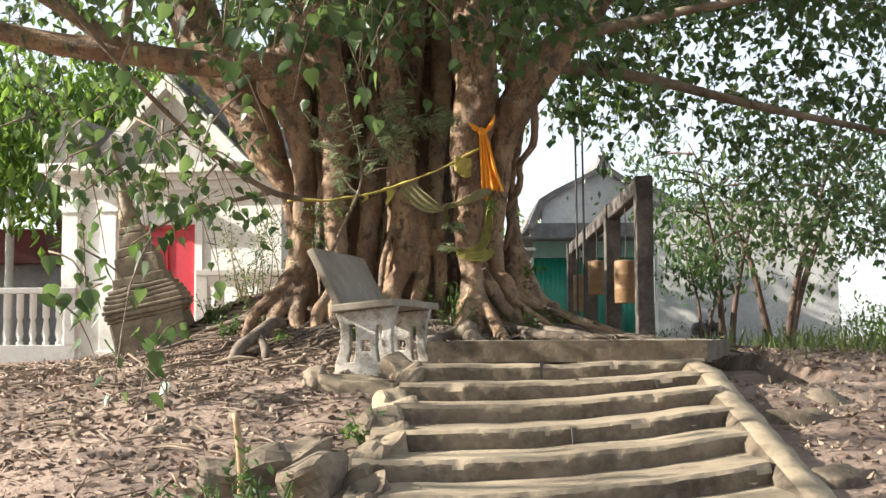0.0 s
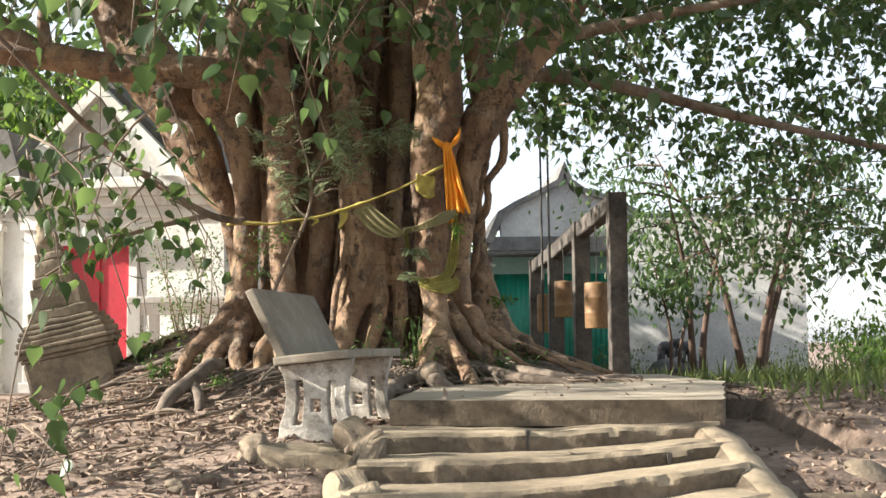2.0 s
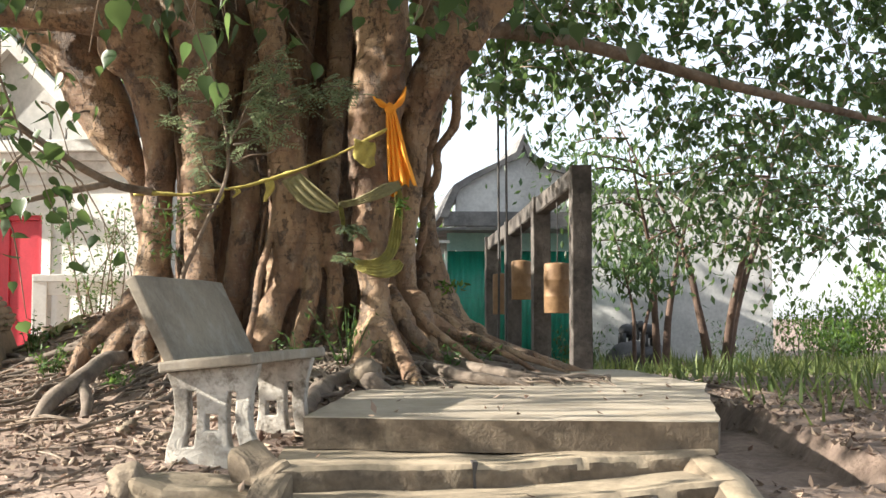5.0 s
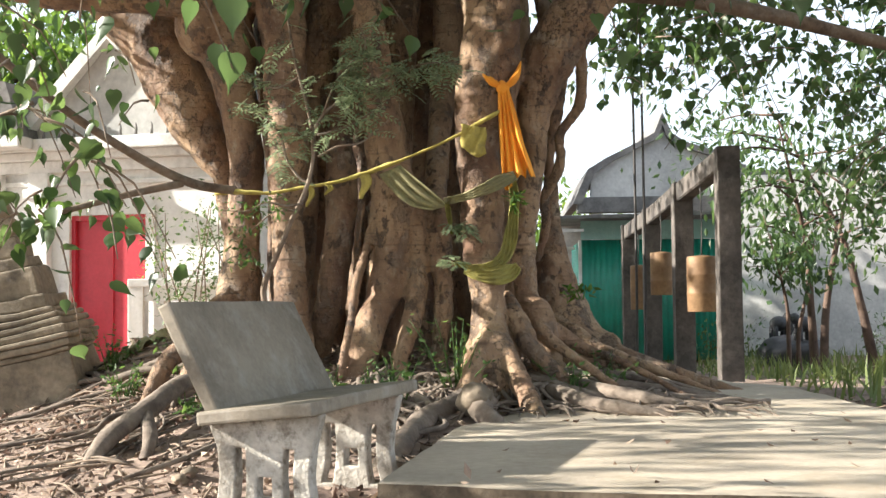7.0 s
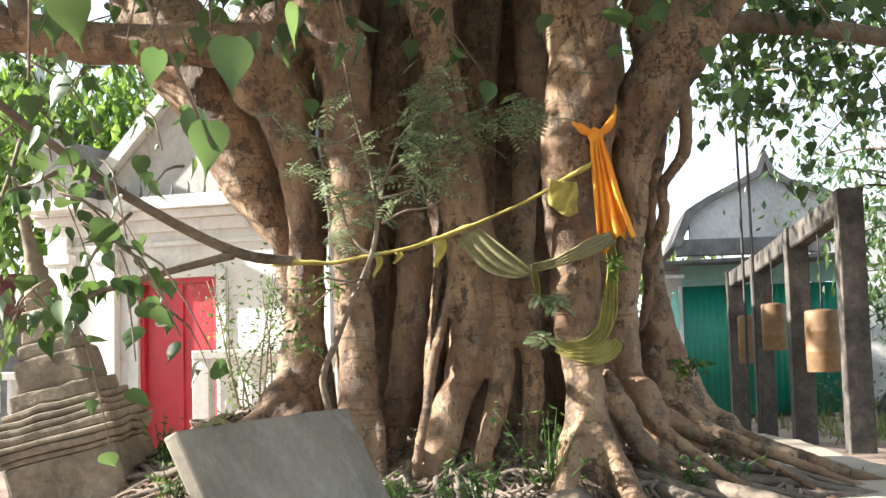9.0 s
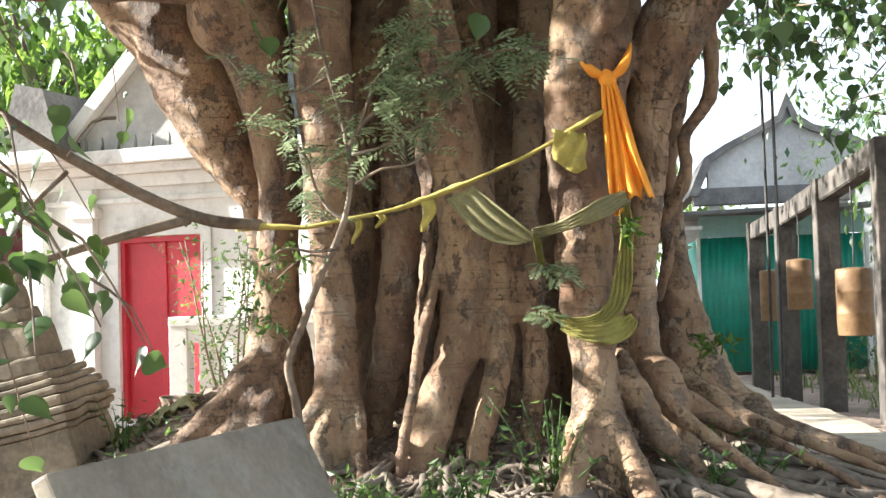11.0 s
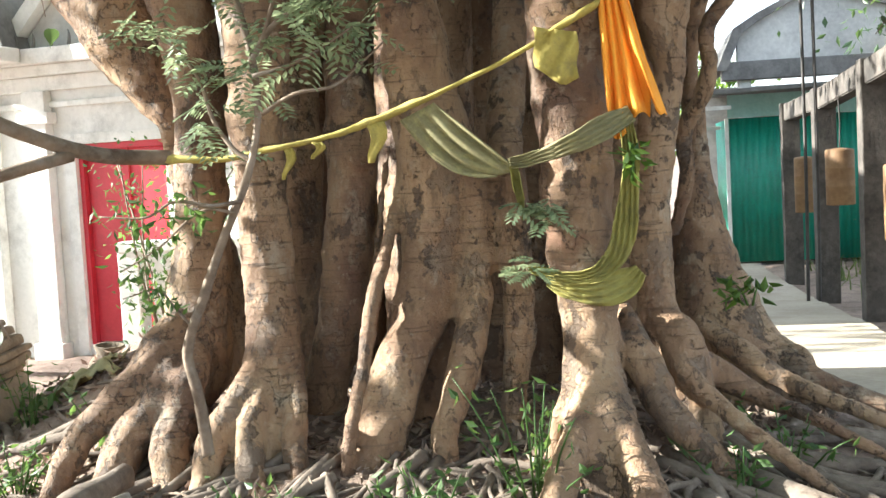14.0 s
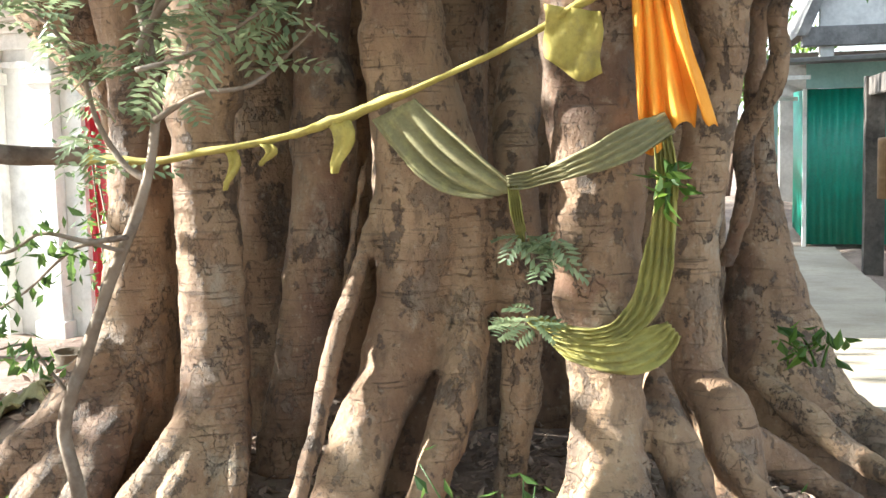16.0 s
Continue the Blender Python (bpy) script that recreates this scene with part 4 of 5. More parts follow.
for y in (0.12, 1.05):
    leg = part("leg", bench_leg(y), BENCHW, bench, "whitewashed leg panel with slots and a round hole")
    bv = leg.modifiers.new("worn", "BEVEL")
    bv.width, bv.segments = 0.008, 2


def boulder(name, c, size, label, material=STONE, seed=0.0, cat="rock", group=""):
    bm = bmesh.new()
    bmesh.ops.create_icosphere(bm, subdivisions=3, radius=1.0)
    for v in bm.verts:
        v.co *= 1 + 0.35 * noise.noise(v.co * 1.3 + Vector((seed, 0, 0))) + 0.16 * noise.noise(v.co * 3.5 + Vector((0, seed, 0))) + 0.06 * noise.noise(v.co * 9)
        v.co = Vector((v.co.x * size[0], v.co.y * size[1], v.co.z * size[2]))
    ob = part(name, bm, material, None, "", True)
    ob.matrix_world = pose(*c, 0, 0, seed * 40)
    return tagged(ob, label, cat, group)


bm = bmesh.new()
box(bm, (-0.30, -0.16, -0.08), (0.30, 0.16, 0.06), 0.03, rough=0.03, cuts=3)
ob = part("broken_slab", bm, STEP)
ob.matrix_world = pose(-0.52, 8.0, 1.17, 4, 6, -8)
tagged(ob, "broken concrete slab lying before the bench", "slab")
boulder("boulder", (2.42, 7.6, 0.90), (0.33, 0.30, 0.24), "rough brown boulder half sunk in the bank", seed=1.0)
boulder("boulder", (2.02, 7.0, 0.92), (0.13, 0.36, 0.17), "mossy broken stone beside the stairs", RISER, seed=2.0)
boulder("boulder", (1.98, 5.9, 0.70), (0.13, 0.28, 0.16), "mossy broken stone beside the stairs", RISER, seed=3.0)
for x, y, z, sx, sy, sz, a in ((-0.95, 5.75, 0.76, 0.20, 0.18, 0.17, 20), (-0.58, 5.6, 0.74, 0.10, 0.16, 0.20, -12), (-0.72, 6.2, 0.86, 0.13, 0.12, 0.10, 40)):
    bm = bmesh.new()
    box(bm, (-sx, -sy, -sz), (sx, sy, sz), 0.04, rough=0.07, cuts=4)
    ob = part("rough_block", bm, STONE)
    ob.matrix_world = pose(x, y, z, 8, -6, a)
    tagged(ob, "rough ochre stone block set in the bank", "stone", "stones on the bank")
boulder("boulder", (-0.85, 8.0, 1.22), (0.10, 0.09, 0.09), "small round stone before the bench", seed=6.0)
boulder("boulder", (-2.75, 12.5, 1.45), (0.14, 0.13, 0.13), "grey stone among the roots", seed=7.0)
boulder("boulder", (0.22, 10.95, 1.58), (0.11, 0.10, 0.09), "lichen-spotted pale stone at the tree foot", seed=8.0)
for j in range(90):
    x, y = rng.uniform(-4.2, -0.6), rng.uniform(4.2, 10.5)
    s = rng.uniform(0.015, 0.045)
    boulder("pebble", (x, y, soil_z(x, y) + s * 0.3), (s * 1.4, s, s * 0.7), "small brown stone on the earth bank", seed=float(j), cat="stone", group="stones on the bank")

# bamboo stake
stake = [(-0.93, 5.5, 0.55, 0.022), (-0.92, 5.5, 0.8, 0.021), (-0.93, 5.49, 0.98, 0.019), (-0.95, 5.48, 1.16, 0.017)]
tagged(tubes("bamboo_stake", [stake], BAMBOO, sides=8, per=4, lump=0.2), "short dry bamboo stake stuck in the bank", "stake")

# ---- leaning stupa ----
stupa = thing("leaning_stupa", pose(-3.04, 12.83, 1.12, 2, -13, 4), "weathered stucco stupa with stepped mouldings, leaning over", "stupa")


def square_course(w, z0, z1, rough=0.012, bevel=0.02, taper=1.0):
    bm, w = bmesh.new(), w * 0.83
    vs = box(bm, (-w / 2, -w / 2, z0), (w / 2, w / 2, z1), bevel, rough=rough, cuts=4)
    if taper != 1.0:
        for v in vs:
            k = 1 + (taper - 1) * (v.co.z - z0) / (z1 - z0)
            v.co.x *= k
            v.co.y *= k
    return bm


part("plinth", square_course(1.0, -0.3, 0.66, 0.02, 0.03, 0.94), CHEDI, stupa)
z = 0.66
for w, h in ((0.97, 0.04), (1.03, 0.055), (1.06, 0.04), (1.0, 0.06), (0.95, 0.05), (0.90, 0.045), (0.82, 0.05)):
    part("moulding", square_course(w, z, z + h, 0.022, 0.022), CHEDI, stupa)
    z += h + 0.002
for w, h, k in ((0.70, 0.10, 0.97), (0.58, 0.22, 0.90), (0.46, 0.09, 0.97), (0.38, 0.16, 0.86), (0.33, 0.07, 0.95), (0.26, 0.08, 0.9)):
    part("tier", square_course(w, z, z + h, 0.02, 0.016, k), CHEDI, stupa)
    z += h + 0.002
bm = bmesh.new()
prof = [(0.10, 0), (0.115, 0.04), (0.10, 0.10), (0.075, 0.14), (0.085, 0.18), (0.06, 0.22), (0.068, 0.26), (0.05, 0.32), (0.04, 0.50), (0.05, 0.56), (0.03, 0.60), (0.02, 0.8), (0.006, 0.95)]
rings = []
for r, h in prof:
    rings.append([bm.verts.new((r * math.cos(a * math.pi / 8) * (1 + 0.05 * noise.noise(Vector((a, h * 4, 0)))), r * math.sin(a * math.pi / 8), z + h)) for a in range(16)])
for a, b in zip(rings, rings[1:]):
    for i in range(16):
        bm.faces.new((a[i], a[(i + 1) % 16], b[(i + 1) % 16], b[i]))
bm.faces.new(rings[0][::-1])
bm.faces.new(rings[-1])
part("spire", bm, CHEDI, stupa, smooth=True)

bm = bmesh.new()
jar_rings = [[bm.verts.new((r * math.cos(k * math.pi / 10), r * math.sin(k * math.pi / 10), h)) for k in range(20)] for r, h in ((0.08, 0), (0.13, 0.06), (0.15, 0.15), (0.12, 0.24), (0.075, 0.29), (0.095, 0.34), (0.08, 0.34), (0.06, 0.28))]
for a, b in zip(jar_rings, jar_rings[1:]):
    for k in range(20):
        bm.faces.new((a[k], a[(k + 1) % 20], b[(k + 1) % 20], b[k]))
bm.faces.new(jar_rings[0][::-1])
bm.faces.new(jar_rings[-1])
ob = part("clay_jar", bm, RISER, None, "", True)
ob.matrix_world = pose(-2.72, 13.95, soil_z(-2.72, 13.95) - 0.02, 3, 4, 0)
tagged(ob, "dark mossy clay jar beside the leaning stupa", "jar")

# ---- white shrine hall with red door ----
hall = thing("shrine_hall", pose(-3.73, 17.54, 1.1, 0, 0, -10.6), "whitewashed shrine hall with gabled front and mouldings", "building")
# its own frame: x runs along the front wall from the door's near jamb, y into the building
bm = bmesh.new()
wl, wr, top, t = -2.12, 1.35, 2.95, 0.22
dl, dr, dt, db = -0.99, 0.0, 2.14, 0.22
for lo, hi in (((wl, 0, -0.3), (dl, t, top)), ((dr, 0, -0.3), (wr, t, top)), ((dl, 0, dt), (dr, t, top)), ((dl, 0, -0.3), (dr, t, db))):
    box(bm, lo, hi)
part("wall", bm, WHITE, hall)
for lo, hi in (((wl, t, -0.3), (wl + t, 5.5, top)), ((wr - t, t, -0.3), (wr, 5.5, top)), ((wl, 5.5, -0.3), (wr, 5.5 + t, top))):
    bm = bmesh.new()
    box(bm, lo, hi)
    part("wall", bm, WHITE, hall)
for k, (o, z0, z1) in enumerate(((0.05, 2.50, 2.56), (0.07, 2.66, 2.80), (0.16, 2.801, 2.90), (0.24, 2.901, 3.05))):
    bm = bmesh.new()
    box(bm, (wl - o, -o, z0), (wr + o, -0.001 if z1 < 2.9 else 0.3, z1), 0.015)
    part("cornice", bm, WHITE, hall)
bm = bmesh.new()
gw = 1.12
cxg = -0.45
prism(bm, [(cxg - gw, 3.05), (cxg + gw, 3.05), (cxg, 4.22)], 0.0, 0.25, axis="y")
part("gable", bm, WEATHERED, hall, "grey weathered gable")
for s in (-1, 1):
    bm = bmesh.new()
    prism(bm, [(cxg + s * (gw + 0.25), 3.02), (cxg + s * (gw + 0.05), 3.02), (cxg, 4.22), (cxg, 4.42)], -0.14, 0.3, axis="y")
    part("gable_moulding", bm, WHITE, hall)
    bm = bmesh.new()
    prism(bm, [(cxg + s * (gw + 0.42), 3.0), (cxg + s * (gw + 0.30), 2.98), (cxg, 4.40), (cxg, 4.54)], 0.05, 5.9, axis="y")
    part("roof", bm, ROOFGREY, hall, "grey weathered tiled roof slope")
v, f = tube_arrays([(0, -0.18, 3.05, 0.02), (0.01, -0.18, 3.14, 0.014), (0, -0.18, 3.2, 0.004)], 5, 2)
spike = mesh_object("finial", v, f, ROOFGREY, True, hall, "small dark spike on the cornice")
spike.location.x = cxg - 1.0
for i in range(1, 10):
    o = new("finial", spike.data)
    o.parent, o.location = hall, (cxg - 1.0 + i * 0.2, 0, 0)
for x in (wl, dl - 0.50):
    bm = bmesh.new()
    box(bm, (x, -0.12, -0.3), (x + 0.26, -0.002, 2.66), 0.012)
    box(bm, (x - 0.04, -0.16, -0.3), (x + 0.30, -0.003, 0.25), 0.012)
    box(bm, (x - 0.05, -0.15, 2.35), (x + 0.31, -0.004, 2.46), 0.012)
    part("pilaster", bm, WHITE, hall)
door = thing("double_door", pose(0, 0, 0), "", "")
door.parent = hall
door["label"] = "closed bright red double door"
for key in ("category",):
    if key in door:
        del door[key]
for a, b in ((dl + 0.05, -0.50), (-0.49, dr - 0.05)):
    bm = bmesh.new()
    box(bm, (a, 0.08, db + 0.02), (b, 0.12, dt - 0.06), 0.006)
    part("door_leaf", bm, RED, door)
bm = bmesh.new()
box(bm, (-0.53, 0.055, db + 0.02), (-0.46, 0.079, dt - 0.06), 0.006)
part("meeting_rail", bm, RED, door)
bm = bmesh.new()
for lo, hi in (((dl, 0.02, db), (dl + 0.05, 0.14, dt)), ((dr - 0.05, 0.02, db), (dr, 0.14, dt)), ((dl + 0.05, 0.02, dt - 0.06), (dr - 0.05, 0.14, dt))):
    box(bm, lo, hi, 0.005)
part("door_frame", bm, RED, door)
bm = bmesh.new()
for lo, hi in (((dl - 0.12, -0.03, -0.1), (dl, 0.0, dt + 0.1)), ((dr, -0.03, -0.1), (dr + 0.12, 0.0, dt + 0.1)), ((dl, -0.03, dt), (dr, 0.0, dt + 0.1))):
    box(bm, lo, hi, 0.004)
part("door_surround", bm, WHITE, hall)

# side porch roof over the hall's far corner
bm = bmesh.new()
prism(bm, [(-2.2, 3.06), (-1.42, 3.06), (-1.62, 3.72), (-1.96, 3.80)], -0.40, 0.6, axis="y")
part("corner_turret", bm, ROOFGREY, hall, "grey steep little corner roof")
bm = bmesh.new()
box(bm, (-2.30, -0.55, 2.92), (-1.34, -0.26, 3.058), 0.02)
part("corner_cornice", bm, WHITE, hall)


def balustrade(name, m, length, height, count, label, square=False):
    e = thing(name, m, label, "balustrade")
    bm = bmesh.new()
    box(bm, (0, -0.09, height - 0.08), (length, 0.09, height), 0.01)
    part("top_rail", bm, WHITE, e)
    bm = bmesh.new()
    box(bm, (0, -0.08, -0.3), (length, 0.08, 0.14), 0.01)
    part("base_rail", bm, WHITE, e)
    for x in (0.0, length - 0.16):
        bm = bmesh.new()
        box(bm, (x, -0.082, 0.14), (x + 0.16, 0.082, height - 0.08), 0.008)
        part("pier", bm, WHITE, e)
    prof = [(0.05, 0.14), (0.05, 0.18), (0.03, 0.2), (0.055, 0.3), (0.03, 0.5), (0.05, 0.54), (0.05, height - 0.08)]
    if square:
        prof = [(0.075, 0.141), (0.075, height - 0.2)]
        bm = bmesh.new()
        box(bm, (0.16, -0.07, height - 0.22), (length - 0.16, 0.07, height - 0.081), 0.008)
        part("upper_panel", bm, WHITE, e)
    sides = 4 if square else 8
    first = None
    for i in range(count):
        x = 0.16 + (length - 0.32) * (i + 0.5) / count
        if first is None:
            bm = bmesh.new()
            rr = [[bm.verts.new((r * math.cos((k + 0.5) * 2 * math.pi / sides), r * math.sin((k + 0.5) * 2 * math.pi / sides), h)) for k in range(sides)] for r, h in prof]
            for a, b in zip(rr, rr[1:]):
                for k in range(sides):
                    bm.faces.new((a[k], a[(k + 1) % sides], b[(k + 1) % sides], b[k]))
            first = part("baluster", bm, WHITE, e, smooth=not square)
            first.location.x = x
        else:
            o = new("baluster", first.data)
            o.parent, o.location = e, (x, 0, 0)
    return e


balustrade("porch_balustrade", pose(-3.25, 15.4, 1.45, 0, 0, -2), 1.5, 0.97, 4, "low whitewashed balustrade before the red door", True)
balustrade("terrace_balustrade", pose(-9.6, 16.6, 1.30, 0, 0, 0), 4.4, 0.95, 22, "long whitewashed balustrade with turned balusters")

# ---- bell gate: posts, beam and hung drums ----
gate = thing("bell_gate", pose(2.8, 16.6, 1.2), "row of stained concrete posts under one long beam", "gate")
POSTS = [(2.86, 16.6, 1.15, 3.80), (2.70, 18.6, 1.0, 3.62), (2.64, 21.0, 0.9, 3.49), (2.66, 24.0, 0.8, 3.45)]
for x, y, z0, z1 in POSTS:
    bm = bmesh.new()
    box(bm, (x - 0.12, y - 0.12, z0 - 0.3), (x + 0.12, y + 0.12, z1), 0.012, rough=0.008, cuts=4)
    ob = part("post", bm, POST)
    ob.parent, ob.matrix_parent_inverse = gate, Matrix.Translation((-2.8, -16.6, -1.2))
for (xa, ya, _, za), (xb, yb, _, zb) in zip(POSTS, POSTS[1:]):
    bm = bmesh.new()
    a, b = Vector((xa, ya + 0.12, za)), Vector((xb, yb - 0.12, zb))
    for p, q in ((a, b),):
        vs = [bm.verts.new(r + Vector((dx, 0, dz))) for r in (p, q) for dx, dz in ((-0.09, -0.24), (0.09, -0.24), (0.09, -0.01), (-0.09, -0.01))]
        for f in ((0, 1, 2, 3), (7, 6, 5, 4), (0, 4, 5, 1), (1, 5, 6, 2), (2, 6, 7, 3), (3, 7, 4, 0)):
            bm.faces.new([vs[i] for i in f])
    bmesh.ops.bevel(bm, geom=bm.edges[:], offset=0.012, segments=2, affect="EDGES")
    ob = part("beam", bm, POST)
    ob.parent, ob.matrix_parent_inverse = gate, Matrix.Translation((-2.8, -16.6, -1.2))


def hung_drum(x, y, z0, z1, r, top, label):
    e = thing("hanging_drum", pose(x, y, z0), label, "drum", "drums hung from the gate")
    bm = bmesh.new()
    h = z1 - z0
    prof = [(r * 0.97, 0), (r, 0.01), (r, h * 0.32), (r * 1.025, h * 0.335), (r, h * 0.35), (r, h * 0.65), (r * 1.025, h * 0.665), (r, h * 0.68), (r, h - 0.02), (r * 0.93, h), (r * 0.2, h + 0.015)]
    rr = [[bm.verts.new((q * math.cos(k * math.pi / 12), q * math.sin(k * math.pi / 12), hh)) for k in range(24)] for q, hh in prof]
    for a, b in zip(rr, rr[1:]):
        for k in range(24):
            bm.faces.new((a[k], a[(k + 1) % 24], b[(k + 1) % 24], b[k]))
    bm.faces.new(rr[-1])
    shell = part("shell", bm, RUST, e, smooth=True)
    sol = shell.modifiers.new("sheet", "SOLIDIFY")
    sol.thickness = 0.006
    v, f = tube_arrays([(0, 0, h, 0.008), (0.01, 0, (h + top - z0) / 2, 0.007), (0, 0, top - z0, 0.008)], 6, 3)
    mesh_object("rope", v, f, CABLE, True, e)


hung_drum(2.75, 17.6, 2.02, 2.66, 0.172, 3.50, "rust-yellow open-bottomed drum hung from the beam")
hung_drum(2.60, 19.8, 2.23, 2.80, 0.145, 3.35, "rust-yellow open-bottomed drum hung from the beam")
hung_drum(2.63, 22.5, 2.02, 2.71, 0.13, 3.25, "grey weathered drum hung from the beam")
for x, y in ((2.30, 20.2), (2.42, 20.2)):
    v, f = tube_arrays([(x, y, 1.0, 0.02), (x + 0.02, y, 3.0, 0.018), (x, y, 7.0, 0.018)], 6, 4, 0.1)
    tagged(mesh_object("hanging_root", v, f, CABLE, True), "thin dark aerial root hanging to the ground", "root", "hanging roots")

# ---- green tin shed ----
shed = thing("tin_shed", pose(2.1, 27.0, 0.9), "green corrugated tin shed with pale teal fascia", "shed")


def corrugated(width, z0, z1):
    n = int(width / 0.019)
    vs, fs = [], []
    for i in range(n + 1):
        x = width * i / n
        y = 0.013 * math.sin(2 * math.pi * x / 0.115)
        vs += [(x, y, z0), (x, y, z1), (x, y + 0.004, z1), (x, y + 0.004, z0)]
    for i in range(n):
        a = i * 4
        for j in range(4):
            fs.append((a + j, a + 4 + j, a + 4 + (j + 1) % 4, a + (j + 1) % 4))
    return vs, fs


v, f = corrugated(2.75, 0.10, 2.46)
mesh_object("front_sheet", v, f, GREEN, True, shed)
v, f = corrugated(3.0, 0.10, 2.46)
ob = mesh_object("side_sheet", v, f, GREEN, True, shed)
ob.rotation_euler.z = radians(90)
ob = mesh_object("side_sheet", v, f, GREEN, True, shed)
ob.location.x, ob.rotation_euler.z = 2.75, radians(90)
bm = bmesh.new()
box(bm, (-0.03, -0.03, 2.47), (2.78, 0.02, 2.84), 0.006)
part("fascia", bm, TEAL, shed)
for x in (-0.08, 2.78):
    bm = bmesh.new()
    box(bm, (x, -0.05, 0), (x + 0.06, 0.01, 2.465), 0.006)
    part("corner_post", bm, WHITE, shed)
bm = bmesh.new()
box(bm, (-0.62, -0.45, 2.86), (3.1, 3.1, 2.93), 0.01, m=pose(0, 0, 0, 1.5, -1.0, 0))
part("roof", bm, TINDARK, shed)
bm = bmesh.new()
box(bm, (-0.5, 0.35, 0), (-0.42, 0.43, 2.86), 0.005)
part("side_post", bm, TEAL, shed)
bm = bmesh.new()
box(bm, (-0.62, -0.42, 2.60), (0.0, -0.37, 2.66), 0.004)
part("side_rail", bm, WHITE, shed)
bm = bmesh.new()
box(bm, (-0.62, 0.6, 2.3), (-0.1, 0.64, 2.36), 0.004)
part("side_rail", bm, WHITE, shed)

# ---- pale gabled house ----
house = thing("gabled_house", pose(0, 0, 0), "large pale plastered house with ornate grey gable", "building")
bm = bmesh.new()
box(bm, (0, 0, 0.6), (4.58, 0.28, 4.95), m=pose(5.5, 30.5, 0, 0, 0, -12))
part("wall", bm, WEATHERED, house)
bm = bmesh.new()
box(bm, (10.06, 30.78, 0.6), (10.34, 42, 4.95))
part("wall", bm, WEATHERED, house)
bm = bmesh.new()
box(bm, (5.4, 30.4, 4.95), (10.5, 42, 5.08), 0.02)
part("roof", bm, ROOFGREY, house)
bm = bmesh.new()
prism(bm, [(2.62, 4.55), (6.2, 4.55), (6.2, 5.10), (5.5, 5.5), (4.75, 5.72), (4.42, 5.95), (4.28, 6.35), (4.12, 5.95), (3.7, 5.72), (3.0, 5.40), (2.62, 5.18)], 31.0, 31.25, axis="y")
part("gable", bm, WEATHERED, house)
bm = bmesh.new()
edge = [(2.20, 4.4), (2.55, 5.2), (2.98, 5.46), (3.68, 5.80), (4.08, 6.02), (4.28, 6.50), (4.48, 6.02), (4.8, 5.80), (5.5, 5.58), (6.3, 5.15), (6.3, 5.02), (5.5, 5.44), (4.74, 5.67), (4.38, 5.9), (4.28, 6.2), (4.18, 5.9), (3.7, 5.67), (3.05, 5.33), (2.70, 5.10), (2.40, 4.4)]
prism(bm, edge, 30.85, 38, axis="y")
part("roof", bm, ROOFGREY, house, "grey ornate stepped gable roof")
bm = bmesh.new()
box(bm, (2.3, 30.9, 4.2), (6.2, 31.3, 4.56), 0.02)
part("lintel", bm, ROOFGREY, house)
for x in (2.62, 5.2):
    bm = bmesh.new()
    box(bm, (x, 31.0, 0.6), (x + 0.25, 31.25, 4.2), 0.01)
    part("column", bm, WEATHERED, house)
bm = bmesh.new()
box(bm, (2.3, 37.5, 0.6), (6.3, 37.7, 4.4))
part("wall", bm, WEATHERED, house)

# dark animal statues by the house wall
for x, s in ((5.72, 1), (6.02, -1)):
    bm = bmesh.new()
    for c, r in (((0, 0, 0.34), (0.20, 0.13, 0.15)), ((0.19 * s, 0, 0.44), (0.10, 0.10, 0.11)), ((0.27 * s, 0, 0.28), (0.035, 0.04, 0.14))):
        bmesh.ops.create_icosphere(bm, subdivisions=2, radius=1.0, matrix=Matrix.LocRotScale(c, None, r))
    for dx in (-0.12, 0.12):
        for dy in (-0.07, 0.07):
            bmesh.ops.create_cone(bm, cap_ends=True, segments=8, radius1=0.05, radius2=0.045, depth=0.34, matrix=Matrix.Translation((dx, dy, 0.12)))
    ob = part("elephant_statue", bm, DARKSTONE, None, "", True)
    ob.matrix_world = pose(x, 26.0 + 0.3 * s, 1.36, 0, 0, 20)
    tagged(ob, "small black stone elephant statue on the grass verge", "statue", "statues by the wall")
boulder("plinth_stone", (5.85, 26.0, 1.12), (0.65, 0.6, 0.36), "dark low stone under the statues", DARKSTONE, 3.0, "stone")

v, f = tube_arrays([(-8.95, 24.0, 0.5, 0.09), (-8.95, 24.0, 4.0, 0.085), (-8.95, 24.0, 7.5, 0.075)], 10, 3, 0.02)
tagged(mesh_object("utility_pole", v, f, WEATHERED, True), "pale grey concrete utility pole beyond the terrace", "pole")

# far red-roofed building on the hall's side
far = thing("red_roofed_shed", pose(-12, 26, 0.9), "low far building with a faded red roof", "building")
bm = bmesh.new()
prism(bm, [(-1.0, 2.3), (3.4, 2.3), (3.2, 3.05), (-0.8, 3.05)], -0.5, 3.5, axis="y")
part("roof", bm, DARKRED, far, "faded dark red metal roof")
bm = bmesh.new()
box(bm, (-0.8, 0, -0.2), (3.2, 3.0, 2.3))
part("wall", bm, TINDARK, far)

